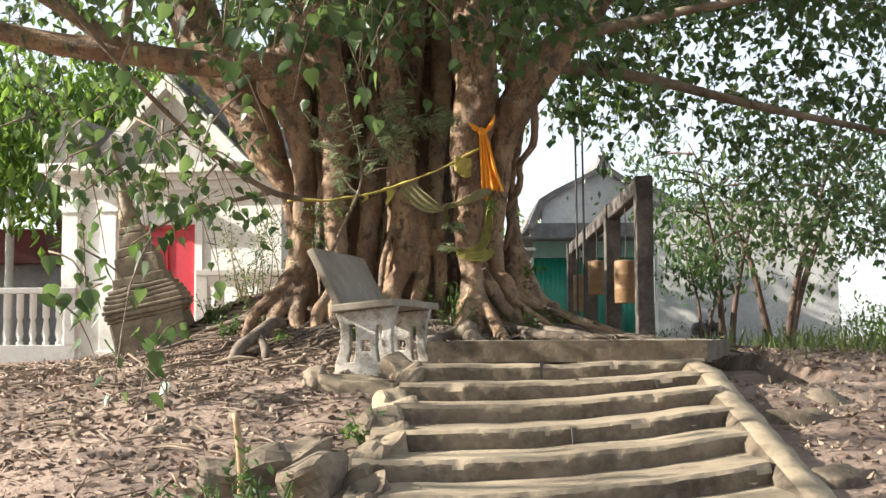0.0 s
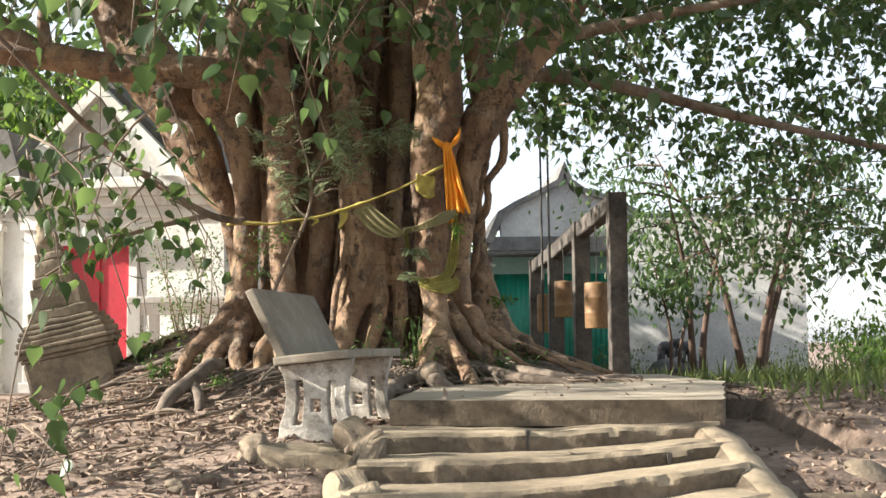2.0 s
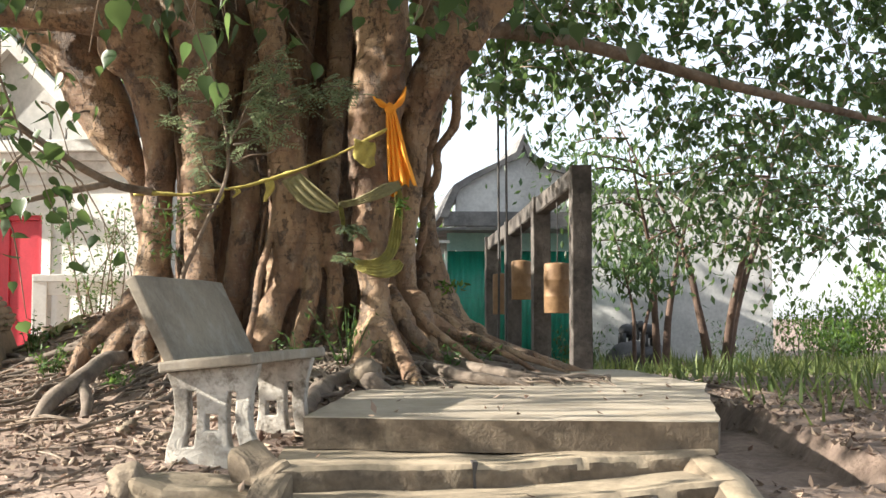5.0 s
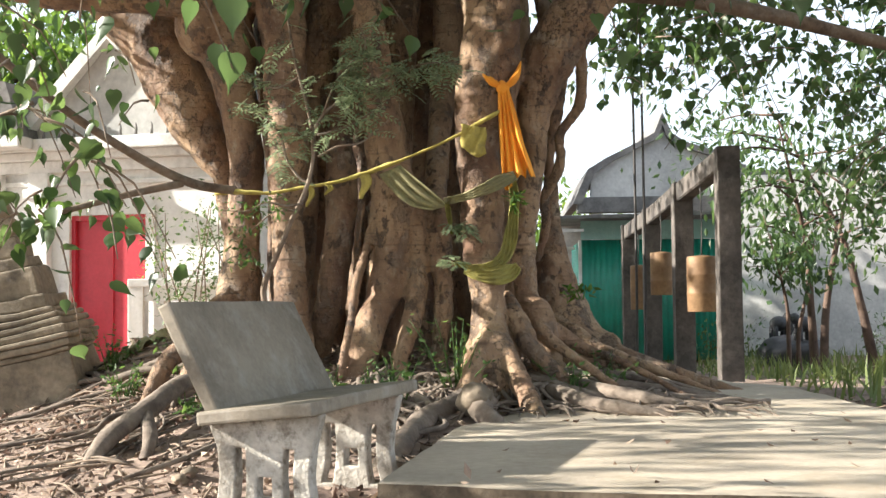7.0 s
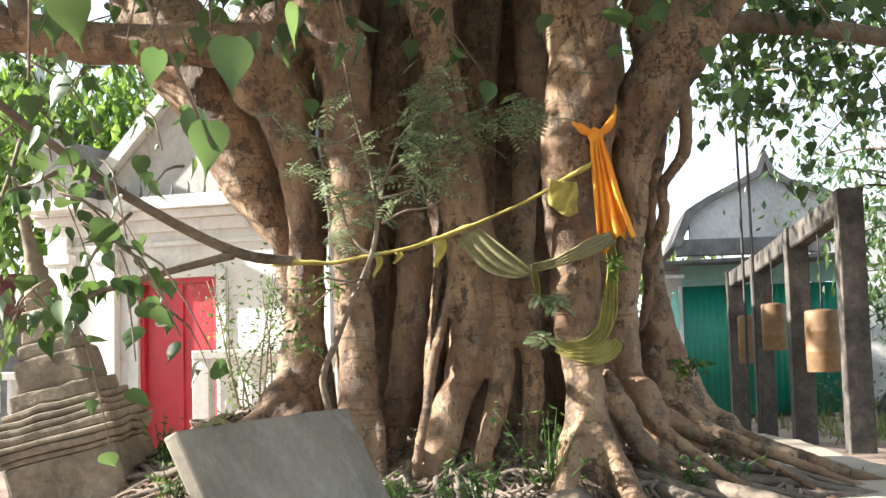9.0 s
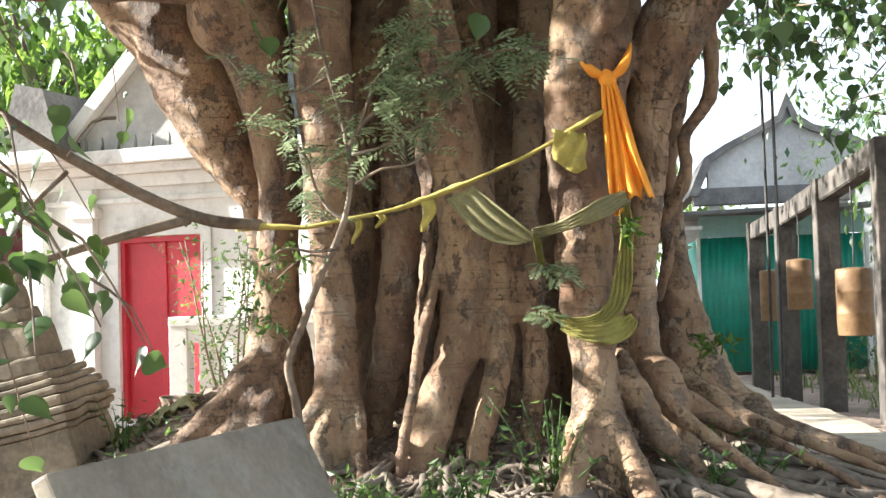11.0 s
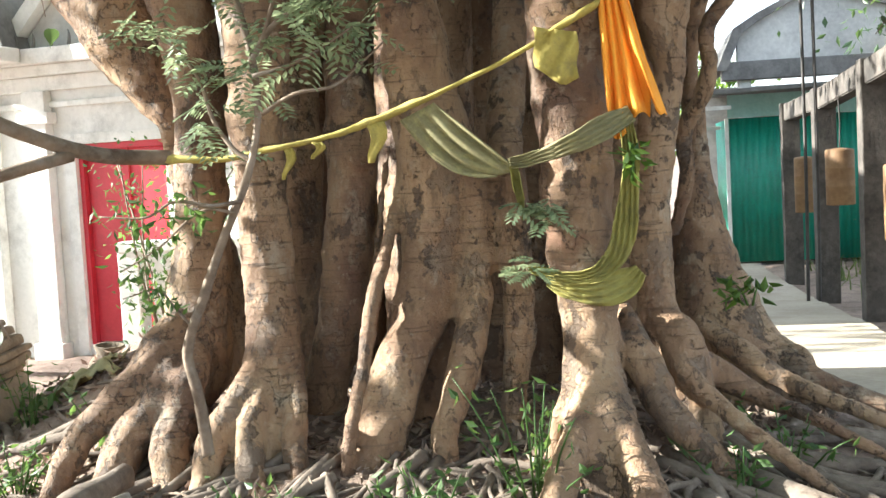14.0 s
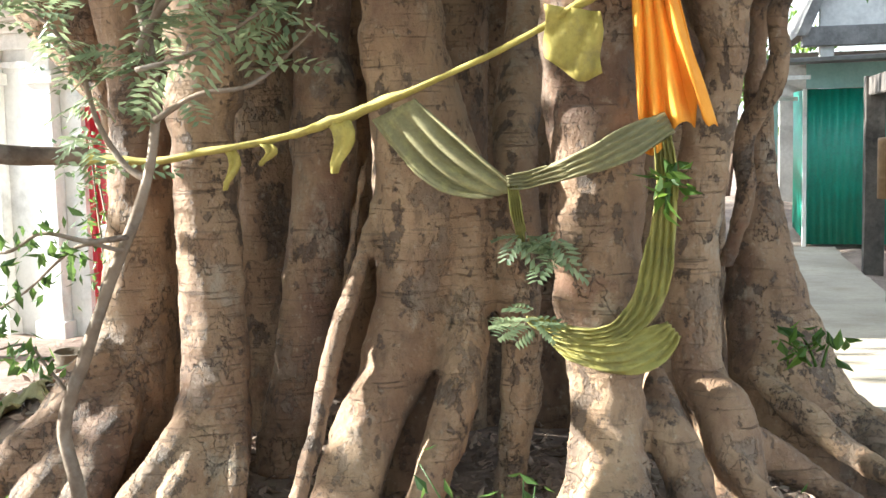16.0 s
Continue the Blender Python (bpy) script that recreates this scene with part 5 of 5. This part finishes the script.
# ---- cloths on the trunk ----


def cloth(name, rows, material, label, category="cloth", thick=0.004, solid=True):
    """A cloth from rows of points, each row running across it."""
    n, m = len(rows), len(rows[0])
    vs = [p for r in rows for p in r]
    fs = [(i * m + j, i * m + j + 1, (i + 1) * m + j + 1, (i + 1) * m + j) for i in range(n - 1) for j in range(m - 1)]
    ob = mesh_object(name, vs, fs, material, True)
    s = ob.modifiers.new("weave", "SOLIDIFY")
    s.thickness = thick
    return tagged(ob, label, category)


def hanging(cx, cy, z0, z1, w0, w1, drift, folds, m=36, n=22):
    rows = []
    for i in range(n):
        u = i / (n - 1)
        w = w0 + (w1 - w0) * u ** 0.7
        row = []
        for j in range(m):
            s = j / (m - 1) - 0.5
            fold = (0.022 * math.sin(s * folds * 2 * math.pi + 1.6 * math.sin(2.3 * u + 4 * s)) + 0.03 * noise.noise(Vector((s * 5, u * 1.3, 2)))) * (0.4 + u)
            z = z0 + (z1 - z0) * u + 0.05 * u * math.sin(s * 7 + 1)
            if s > 0.22:
                z += 0.16 * max(0, u - 0.55) * (1 + math.sin(s * 30) * 0.2)
            row.append((cx + s * w + drift * u, cy - 0.02 - fold - 0.015 * u, z))
        rows.append(row)
    return rows


sash = thing("orange_sash", pose(0.40, 12.0, 3.6), "bright orange cloth sash knotted round the trunk, hanging in folds", "cloth")
tail = cloth("tail", hanging(0.425, 12.0, 3.63, 2.97, 0.06, 0.22, 0.10, 3.7), ORANGE, "", "")
inv = sash.matrix_world.inverted()
tail.parent, tail.matrix_parent_inverse = sash, inv
for s in (-1, 1):
    pts = [(0.42, 12.0, 3.63, 0.025), (0.42 + 0.05 * s, 12.0, 3.66, 0.045), (0.41 + 0.10 * s, 12.04, 3.71, 0.05), (0.40 + 0.135 * s, 12.09, 3.78, 0.03), (0.40 + 0.15 * s, 12.12, 3.84, 0.006)]
    v, f = tube_arrays(pts, 12, 6, 0.3, s, flat=0.5)
    ob = mesh_object("bow", v, f, ORANGE, True)
    ob.parent, ob.matrix_parent_inverse = sash, inv
bm = bmesh.new()
bmesh.ops.create_icosphere(bm, subdivisions=3, radius=0.045, matrix=Matrix.LocRotScale((0.42, 11.99, 3.63), None, (1.0, 0.8, 1.15)))
for v in bm.verts:
    v.co += noise.noise_vector(v.co * 25) * 0.008
ob = part("knot", bm, ORANGE, None, "", True)
ob.parent, ob.matrix_parent_inverse = sash, inv

band = thing("yellow_band", pose(-0.45, 12.0, 3.0), "twisted faded yellow cloth strip strung across the trunks", "cloth")
binv = band.matrix_world.inverted()
strip = [(-1.60, 12.10, 2.94, 0.03), (-1.46, 12.04, 2.945, 0.035), (-1.22, 12.04, 2.93, 0.022), (-1.0, 12.03, 2.96, 0.02), (-0.75, 12.04, 3.0, 0.021), (-0.6, 12.04, 3.04, 0.026), (-0.45, 12.05, 3.09, 0.03), (-0.25, 12.03, 3.16, 0.018), (0.05, 12.0, 3.28, 0.018), (0.24, 11.97, 3.38, 0.022), (0.37, 11.98, 3.45, 0.028), (0.44, 12.05, 3.50, 0.02)]
v, f = tube_arrays(strip, 8, 8, 0.5, 3.0, flat=0.6)
ob = mesh_object("strip", v, f, YELLOW, True)
ob.parent, ob.matrix_parent_inverse = band, binv
for x, z, w, l in ((-0.93, 2.97, 0.05, 0.14), (-0.80, 2.98, 0.05, 0.07), (-0.55, 3.05, 0.09, 0.17)):
    rows = [[(x + (j / 4 - 0.5) * w * (1 - 0.7 * i / 5) + 0.02 * math.sin(i), 12.03 - 0.01 * math.sin(j * 2 + i), z - l * i / 5) for j in range(5)] for i in range(6)]
    ob = cloth("rag", rows, YELLOW, "", "")
    ob.parent, ob.matrix_parent_inverse = band, binv

# dusty drape hung from the strip over to the front trunk
rows = []
for i in range(16):
    u = i / 15
    a = Vector((-0.44, 12.05, 3.07)).lerp(Vector((-0.05, 12.02, 2.82)), u)
    b = Vector((-0.30, 12.03, 3.13)).lerp(Vector((0.04, 12.0, 2.84)), u)
    sag = 0.11 * math.sin(math.pi * u)
    rows.append([tuple(a.lerp(b, j / 11) + Vector((0.0, -0.03 * math.sin(j * 1.7 + u * 2) * math.sin(math.pi * u), -sag * (1 - j / 11) * 0.75 - 0.02))) for j in range(12)])
drape = thing("dusty_drape", pose(-0.3, 12.0, 2.9), "dusty khaki cloth drape slung between the trunks", "cloth")
dinv = drape.matrix_world.inverted()
ob = cloth("sheet", rows, KHAKI, "", "")
ob.parent, ob.matrix_parent_inverse = drape, dinv
for edge, r in ((0, 0.006), (11, 0.005)):
    v, f = tube_arrays([(*row[edge], r) for row in rows[::3]], 6, 4, 0.6, edge)
    ob = mesh_object("hem", v, f, KHAKI, True, None, "rolled hem")
    ob.parent, ob.matrix_parent_inverse = drape, dinv
rows = [[(0.13 + 0.17 * j / 9 + 0.006 * math.sin(i), 11.96 - 0.02 * math.sin(j * 1.5 + i), 3.38 - 0.03 * j / 9 - 0.22 * i / 7 * (1 - 0.45 * abs(j / 9 - 0.6))) for j in range(10)] for i in range(8)]
cloth("yellow_rag", rows, YELLOW, "torn yellow rag tied on the front trunk")

loop = thing("olive_scarf", pose(0.3, 12, 2.5), "faded olive-yellow scarf looped round the front trunk", "cloth")
linv = loop.matrix_world.inverted()


def on_front_trunk(x, off=0.0):
    return 12.09 - math.sqrt(max(0.02, 0.215 ** 2 - (x - 0.31) ** 2)) - off


def ribbon(pts, width, fold=0.012, per=8, across=7):
    q = curve_points([(*p, w) for p, w in zip(pts, width)], per)
    t = np.gradient(q[:, :3], axis=0)
    rows = []
    for i in range(len(q)):
        d = Vector(t[i]).normalized()
        s = d.cross(Vector((0, -1, 0))).normalized()
        rows.append([tuple(Vector(q[i][:3]) + s * (j / (across - 1) - 0.5) * q[i][3] + Vector((0, -fold * math.sin(j * 2.1 + i * 0.35), 0))) for j in range(across)])
    return rows


for pts, w, mt in (([(0.01, 2.85), (0.10, 2.86), (0.26, 2.91), (0.40, 2.97), (0.50, 3.02)], [0.04, 0.05, 0.075, 0.09, 0.07], KHAKI),
                   ([(0.48, 2.98), (0.49, 2.84), (0.475, 2.68), (0.455, 2.57), (0.42, 2.47), (0.34, 2.40), (0.22, 2.39), (0.12, 2.41), (0.06, 2.43)], [0.05, 0.06, 0.08, 0.09, 0.09, 0.06, 0.045, 0.035, 0.015], OLIVE),
                   ([(0.14, 2.37), (0.24, 2.34), (0.36, 2.33), (0.46, 2.36), (0.51, 2.40)], [0.03, 0.08, 0.12, 0.11, 0.06], OLIVE),
                   ([(0.03, 2.84), (0.045, 2.72), (0.06, 2.62)], [0.03, 0.03, 0.02], OLIVE)):
    pts = [(x, on_front_trunk(x, 0.012), z) for x, z in pts]
    ob = cloth("fold", ribbon(pts, w, 0.02, 8, 13), mt, "", "")
    ob.parent, ob.matrix_parent_inverse = loop, linv

# crumpled cloth lying on the mound
rows = []
for i in range(12):
    row = []
    for j in range(26):
        x, y = -2.62 + 0.020 * j + 0.04 * math.sin(i * 0.9), 12.62 + 0.016 * i + 0.15 * j / 26 + 0.03 * math.sin(j * 0.7)
        row.append((x, y, soil_z(x, y) + 0.02 + 0.10 * abs(noise.noise(Vector((x * 9, y * 14, 1))))))
    rows.append(row)
cloth("fallen_cloth", rows, KHAKI, "crumpled dirty yellow cloth lying on the root mound")

# ---- sapling before the trunk ----
sapling = thing("feathery_sapling", pose(0, 0, 0), "thin grey-stemmed sapling with feathery compound leaves", "sapling")
STEMS = [
    [(-1.04, 11.20, 1.87, 0.0234), (-1.06, 11.20, 2.07, 0.0207), (-1.09, 11.20, 2.25, 0.0197), (-1.02, 11.20, 2.43, 0.0178), (-0.93, 11.20, 2.64, 0.0158), (-0.83, 11.20, 2.85, 0.0148), (-0.78, 11.20, 3.03, 0.0130), (-0.78, 11.20, 3.23, 0.0143), (-0.82, 11.20, 3.43, 0.0120), (-0.89, 11.20, 3.70, 0.0096), (-0.96, 11.20, 4.13, 0.0078)],
    [(-0.81, 11.20, 2.91, 0.0104), (-0.87, 11.20, 2.95, 0.0087), (-0.94, 11.20, 3.06, 0.0078), (-0.98, 11.20, 3.20, 0.0070), (-1.07, 11.20, 3.32, 0.0052), (-1.20, 11.20, 3.38, 0.0035)],
    [(-0.73, 11.10, 3.06, 0.0084), (-0.61, 11.10, 3.12, 0.0066), (-0.47, 11.10, 3.14, 0.0058), (-0.36, 11.10, 3.22, 0.0041), (-0.29, 11.10, 3.28, 0.0024)],
    [(-0.74, 11.05, 3.23, 0.0122), (-0.65, 11.05, 3.35, 0.0100), (-0.49, 11.05, 3.43, 0.0088), (-0.28, 11.05, 3.53, 0.0066), (-0.08, 11.05, 3.61, 0.0055), (0.14, 11.05, 3.62, 0.0033)],
    [(-0.69, 11.05, 3.31, 0.0089), (-0.62, 11.05, 3.49, 0.0078), (-0.53, 11.05, 3.61, 0.0066), (-0.43, 11.05, 3.72, 0.0044), (-0.45, 11.05, 3.84, 0.0045)],
    [(-0.72, 11.00, 3.18, 0.0077), (-0.62, 11.00, 3.20, 0.0066), (-0.51, 11.00, 3.24, 0.0055), (-0.37, 11.00, 3.32, 0.0033)],
    [(-0.85, 11.10, 3.55, 0.0082), (-0.99, 11.10, 3.49, 0.0071), (-1.13, 11.10, 3.57, 0.0059), (-1.33, 11.10, 3.68, 0.0048)],
]
TWIGLETS = [
    [(-0.82, 11.10, 2.77, 0.0076), (-0.93, 11.10, 2.76, 0.0068), (-1.06, 11.10, 2.78, 0.0052), (-1.17, 11.10, 2.73, 0.0043), (-1.34, 11.10, 2.74, 0.0026)],
    [(-0.86, 11.15, 2.73, 0.0060), (-0.99, 11.15, 2.74, 0.0052), (-1.15, 11.15, 2.62, 0.0035), (-1.30, 11.15, 2.54, 0.0027)],
    [(-1.06, 11.20, 2.32, 0.0054), (-1.14, 11.20, 2.42, 0.0045), (-1.19, 11.20, 2.47, 0.0036), (-1.32, 11.20, 2.44, 0.0027)],
]
for pts in STEMS + TWIGLETS:
    v, f = tube_arrays(pts, 7, 6, 0.15, pts[1][0])
    mesh_object("stem", v, f, BRANCH, True, sapling)


def fronds(centres, length=0.15):
    """Feathery leaves: pairs of small oval leaflets along a drooping midrib."""
    vs, fs = [], []
    for c in centres:
        a, dr = rng.uniform(0, 2 * math.pi), rng.uniform(-0.3, 0.7)
        d = Vector((math.cos(a), math.sin(a) * 0.6, -dr)).normalized()
        s = d.cross(Vector((rng.normal(0, 0.4), rng.normal(0, 0.4), 1))).normalized()
        L = length * rng.uniform(0.6, 1.3)
        for k in range(6):
            p = Vector(c) + d * L * k / 6 - Vector((0, 0, 0.03)) * (k / 6) ** 2
            for sg in (-1, 1):
                w = 0.046 * math.sin(math.pi * (k + 2.2) / 9.2)
                tip = p + s * sg * w + d * w * 0.5 - Vector((0, 0, 0.006))
                side = d * 0.013
                o = len(vs)
                vs += [p, p + s * sg * w * 0.5 - side * 0.6 + d * w * 0.25, tip, p + s * sg * w * 0.5 + side + d * w * 0.25]
                fs.append((o, o + 1, o + 2, o + 3))
    return vs, fs


centres = []
for k, pts in enumerate(STEMS):
    q = curve_points(pts, 9)[:, :3]
    q = q[q[:, 2] > 3.15] if k == 0 else q[12:]
    many = (1, 1, 0, 3, 2, 1, 1)[k]
    centres += [tuple(p + rng.normal(0, 0.05 if many < 9 else 0.09, 3)) for p in np.repeat(q, many, 0)]
v, f = fronds(centres)
mesh_object("foliage", v, f, FERNY, False, sapling)["kind"] = "stuff"
pts = np.vstack([np.repeat(curve_points(q, 8)[8:, :3], 3, 0) for q in TWIGLETS])
leaf_mesh("leaves", pts + rng.normal(0, 0.03, pts.shape), WEED, sapling, OVAL, OVAL_F, hang=0.3, size=0.05, spread=0.5, rng=rng)["kind"] = "stuff"


def weed_plant(x, y, count, size, name="weed", label="small green weed growing at the trunk foot", material=WEED, z=None, tall=0.25, spread=0.12):
    z = soil_z(x, y) if z is None else z
    e = thing(name, pose(x, y, z), label, "plant", "weeds round the tree")
    rows = []
    pts = []
    for k in range(max(3, count // 6)):
        dx, dy, h = rng.normal(0, spread), rng.normal(0, spread), tall * rng.uniform(0.5, 1.2)
        rows.append([(dx * 0.2, dy * 0.2, -0.03, 0.006), (dx * 0.6, dy * 0.6, h * 0.6, 0.004), (dx, dy, h, 0.002)])
        for q in np.linspace(0.25, 1, 10):
            pts.append((dx * q + rng.normal(0, 0.025), dy * q + rng.normal(0, 0.025), h * q + rng.normal(0, 0.02)))
    for row in rows:
        v, f = tube_arrays(row, 4, 2)
        mesh_object("stem", v, f, material, True, e)
    leaf_mesh("leaves", pts, material, e, OVAL, OVAL_F, hang=0.1, size=size, spread=0.4, rng=rng)["kind"] = "stuff"


for x, y, c, s, h in ((-0.85, 11.15, 60, 0.06, 0.28), (-0.68, 11.1, 60, 0.06, 0.26), (-0.42, 11.3, 30, 0.06, 0.2), (-0.25, 11.25, 40, 0.06, 0.28), (0.10, 11.5, 60, 0.06, 0.40), (0.85, 11.7, 40, 0.06, 0.22), (1.05, 12.0, 40, 0.06, 0.25),
                      (-1.55, 11.1, 40, 0.06, 0.2), (-2.2, 11.9, 60, 0.06, 0.25), (-2.5, 12.6, 60, 0.06, 0.3), (-1.9, 12.2, 40, 0.06, 0.3), (-0.42, 6.5, 30, 0.07, 0.15), (-0.75, 5.3, 50, 0.06, 0.25), (-1.05, 5.1, 60, 0.06, 0.2)):
    weed_plant(x, y, c, s, tall=h)
for sx, sy, sz in ((0.07, 11.86, 2.43), (0.07, 11.90, 2.68), (0.16, 11.84, 2.66)):
    sprig = thing("sprig", pose(sx, sy, sz), "grey-green feathery sprig growing from the front trunk", "plant", "sprigs on the trunk")
    v, f = fronds([tuple(rng.normal(0, 0.022, 3)) for _ in range(9)], 0.10)
    mesh_object("fronds", v, f, FERNY, False, sprig)["kind"] = "stuff"
    v, f = tube_arrays([(0.02, 0.10, -0.06, 0.006), (0.0, 0.03, -0.02, 0.004), (0.0, 0.0, 0.02, 0.002)], 5, 3)
    mesh_object("stem", v, f, BRANCH, True, sprig)
weed_plant(0.49, 11.86, 18, 0.075, "leaf_sprig", "bright green leaf sprig tucked in the scarf", LEAF_FAR, 2.78, 0.10, 0.05)
weed_plant(0.98, 12.5, 16, 0.09, "leaf_sprig", "small fig shoot on the trunk foot", LEAF_FAR, 2.2, 0.05, 0.1)

# shrub beside the hall, behind the heavy limb
shrub = thing("leafy_shrub", pose(-2.3, 14.2, 1.5), "loose shrub with small leaves beside the balustrade", "shrub")
rows = [[(0, 0, -0.1, 0.012), (rng.normal(0, 0.2), rng.normal(0, 0.15), 0.7, 0.008), (rng.normal(0, 0.4), rng.normal(0, 0.2), 1.5, 0.004)] for _ in range(9)]
tubes("stem", rows, BRANCH, shrub, sides=5, per=4)
pts = np.vstack([curve_points(r, 20)[12:, :3] for r in rows])
pts = np.repeat(pts, 4, 0) + rng.normal(0, 0.09, (len(pts) * 4, 3))
leaf_mesh("leaves", pts, WEED, shrub, OVAL, OVAL_F, hang=0.2, size=0.055, rng=rng)["kind"] = "stuff"


def young_tree(x, y, height, spread, leaves, material, label, name="young_tree", size=0.10, stems=3, clear=0.35):
    z = soil_z(x, y)
    e = thing(name, pose(x, y, z), label, "tree")
    ends = []
    for k in range(stems):
        a = 2 * math.pi * k / stems + rng.uniform(0, 1)
        tip = (spread * 0.6 * math.cos(a), spread * 0.6 * math.sin(a), height * rng.uniform(0.8, 1.0))
        mid = (tip[0] * 0.4 + 0.05, tip[1] * 0.4, height * 0.45)
        r = 0.022 * height * 0.6
        v, f = tube_arrays([(0.12 * math.cos(a), 0.12 * math.sin(a), -0.1, r * 1.3), (tip[0] * 0.2, tip[1] * 0.2, height * 0.22, r), (*mid, r * 0.7), (*tip, r * 0.2)], 8, 5, 0.15, k)
        mesh_object("trunk", v, f, STEMBARK, True, e)
        for j in range(6):
            q = Vector(mid).lerp(Vector(tip), rng.uniform(0, 0.9))
            b = rng.uniform(0, 2 * math.pi)
            w = q + Vector((math.cos(b) * spread * 0.5, math.sin(b) * spread * 0.5, rng.uniform(-0.2, 0.6)))
            v, f = tube_arrays([(*q, r * 0.4), (*(q.lerp(w, 0.5) + Vector((0, 0, 0.1))), r * 0.25), (*w, r * 0.08)], 5, 4)
            mesh_object("branch", v, f, STEMBARK, True, e)
            ends += [q.lerp(w, s) for s in (0.4, 0.7, 1.0)]
    ends = np.array([tuple(p) for p in ends])
    idx = rng.integers(0, len(ends), leaves)
    pts = ends[idx] + rng.normal(0, spread * 0.17, (leaves, 3))
    pts = pts[pts[:, 2] > clear * height]
    leaf_mesh("crown", pts, material, e, OVAL, OVAL_F, hang=0.6, size=size, rng=rng)["kind"] = "stuff"
    return e


young_tree(6.9, 24.0, 5.4, 3.2, 2300, LEAF, "slim young tree with several reddish stems before the pale wall", size=0.19, clear=0.12)
young_tree(5.7, 23.6, 4.7, 2.2, 800, LEAF, "slim young tree with reddish stems before the pale wall", size=0.19, clear=0.2, stems=2)
young_tree(4.9, 22.0, 2.6, 1.0, 500, LEAF, "leafy sapling growing behind the drum gate", size=0.17, clear=0.2, stems=2)
for x, y, h, sp, n in ((-7.5, 24.0, 7.5, 3.6, 4600), (-12.5, 27.0, 8.0, 4.2, 4600), (-10, 33, 10, 5, 4600), (-4.5, 30, 8.5, 4.2, 4200)):
    young_tree(x, y, h, sp, n, LEAF_FAR, "sunlit leafy tree behind the shrine hall", "garden_tree", 0.34, 3, 0.15)
for x, y, h, sp, n in ((19, 40, 3.6, 2.4, 900), (1.0, 40, 5, 3.0, 1500), (-17, 22, 8, 4.5, 2200)):
    young_tree(x, y, h, sp, n, LEAF_FAR, "sunlit leafy tree in the distance", "garden_tree", 0.32, 3, 0.1)

for x, y, h in ((11.6, 32.0, 2.0), (12.8, 31.0, 1.5), (13.8, 33.0, 2.4), (15.2, 32.0, 1.8), (16.8, 34, 2.4), (18.5, 33, 2.0), (20.5, 35, 2.6), (11.2, 29.0, 0.9)):
    young_tree(x, y, h * 0.62, h * 0.8, 700, LEAF_FAR, "pale green bush in the sun at the edge of the grass", "bush", 0.16, 4, 0.0)

for x, y, h in ((4.6, 25.5, 0.5), (7.4, 25.0, 0.6), (8.6, 26.0, 0.55), (9.4, 25.2, 0.45)):
    young_tree(x, y, h, 0.7, 260, LEAF, "low dark shrub in the grass before the pale wall", "shrub", 0.10, 4, 0.0)

# ---- ground cover ----
pts = []
for _ in range(5200):
    x, y = rng.uniform(2.7, 12.5), rng.uniform(9.5, 30)
    if y > 9.6 + 0.5 * math.sin(x * 2) and x > 0.02 * (y - 10) + 3.0 - 0.1 * noise.noise(Vector((x * 3, y * 3, 0))) * 5:
        pts.append((x, y, soil_z(x, y) - 0.01))
tagged(leaf_mesh("grass", pts, GRASS, None, BLADE, BLADE_F, hang=-0.75, size=0.30, spread=0.25, rng=rng), "rough green grass beside the footpath", "grass", kind="stuff")
pts = []
for k in range(24000):
    x, y = (rng.uniform(-5.5, 4.6), rng.uniform(1.5, 13.5)) if k < 20000 else (rng.uniform(-2.4, 1.2), rng.uniform(11.0, 12.9))
    if (-0.5 < x < 1.95 and y < 8.4) or (0.15 < x < 2.7 and 8.3 <= y < 11.2):
        if rng.random() > 0.02:
            continue
        k = int(np.argmin([abs(y - s - 0.3) for s in STEP_Y]))
        z = STEP_Z[k] + 0.012 if y < 8.2 else 1.495
    else:
        z = soil_z(x, y) + 0.012
    pts.append((x, y, z))
tagged(leaf_mesh("leaf_litter", pts, LITTER, None, OVAL, OVAL_F, hang=0.02, size=0.06, spread=0.3, rng=rng), "scattered dead brown leaves on the earth", "litter", kind="stuff")
rows = []
for _ in range(460):
    x, y, a, l = rng.uniform(-4.5, -0.5), rng.uniform(4.0, 12.5), rng.uniform(0, math.pi), rng.uniform(0.1, 0.45)
    z = soil_z(x, y) + 0.02
    rows.append([(x, y, z, 0.006), (x + l / 2 * math.cos(a), y + l / 2 * math.sin(a), z + 0.02, 0.007), (x + l * math.cos(a), y + l * math.sin(a), soil_z(x + l * math.cos(a), y + l * math.sin(a)) + 0.02, 0.004)])
tagged(tubes("fallen_twigs", rows, BRANCH, sides=5, per=2), "fallen dry twigs scattered over the bank", "twigs", kind="stuff")
TETRA = np.array([(-0.5, -0.4, -0.2), (0.5, -0.3, -0.2), (0.1, 0.5, -0.2), (-0.1, 0.0, 0.4), (0.3, 0.1, 0.3)])
TETRA_F = [(0, 1, 3), (1, 4, 3), (1, 2, 4), (2, 0, 3), (2, 3, 4)]
pts = []
for _ in range(10000):
    x, y = rng.uniform(-5.0, 4.5), rng.uniform(2.0, 13.0)
    if not (-0.5 < x < 1.95 and y < 8.4) and not (0.15 < x < 2.7 and 8.3 <= y < 11.2):
        pts.append((x, y, soil_z(x, y)))
tagged(leaf_mesh("gravel", pts, CLOD, None, TETRA, TETRA_F, hang=0.0, size=0.055, spread=0.2, rng=rng), "loose brown grit and clods on the bank", "gravel", kind="stuff")
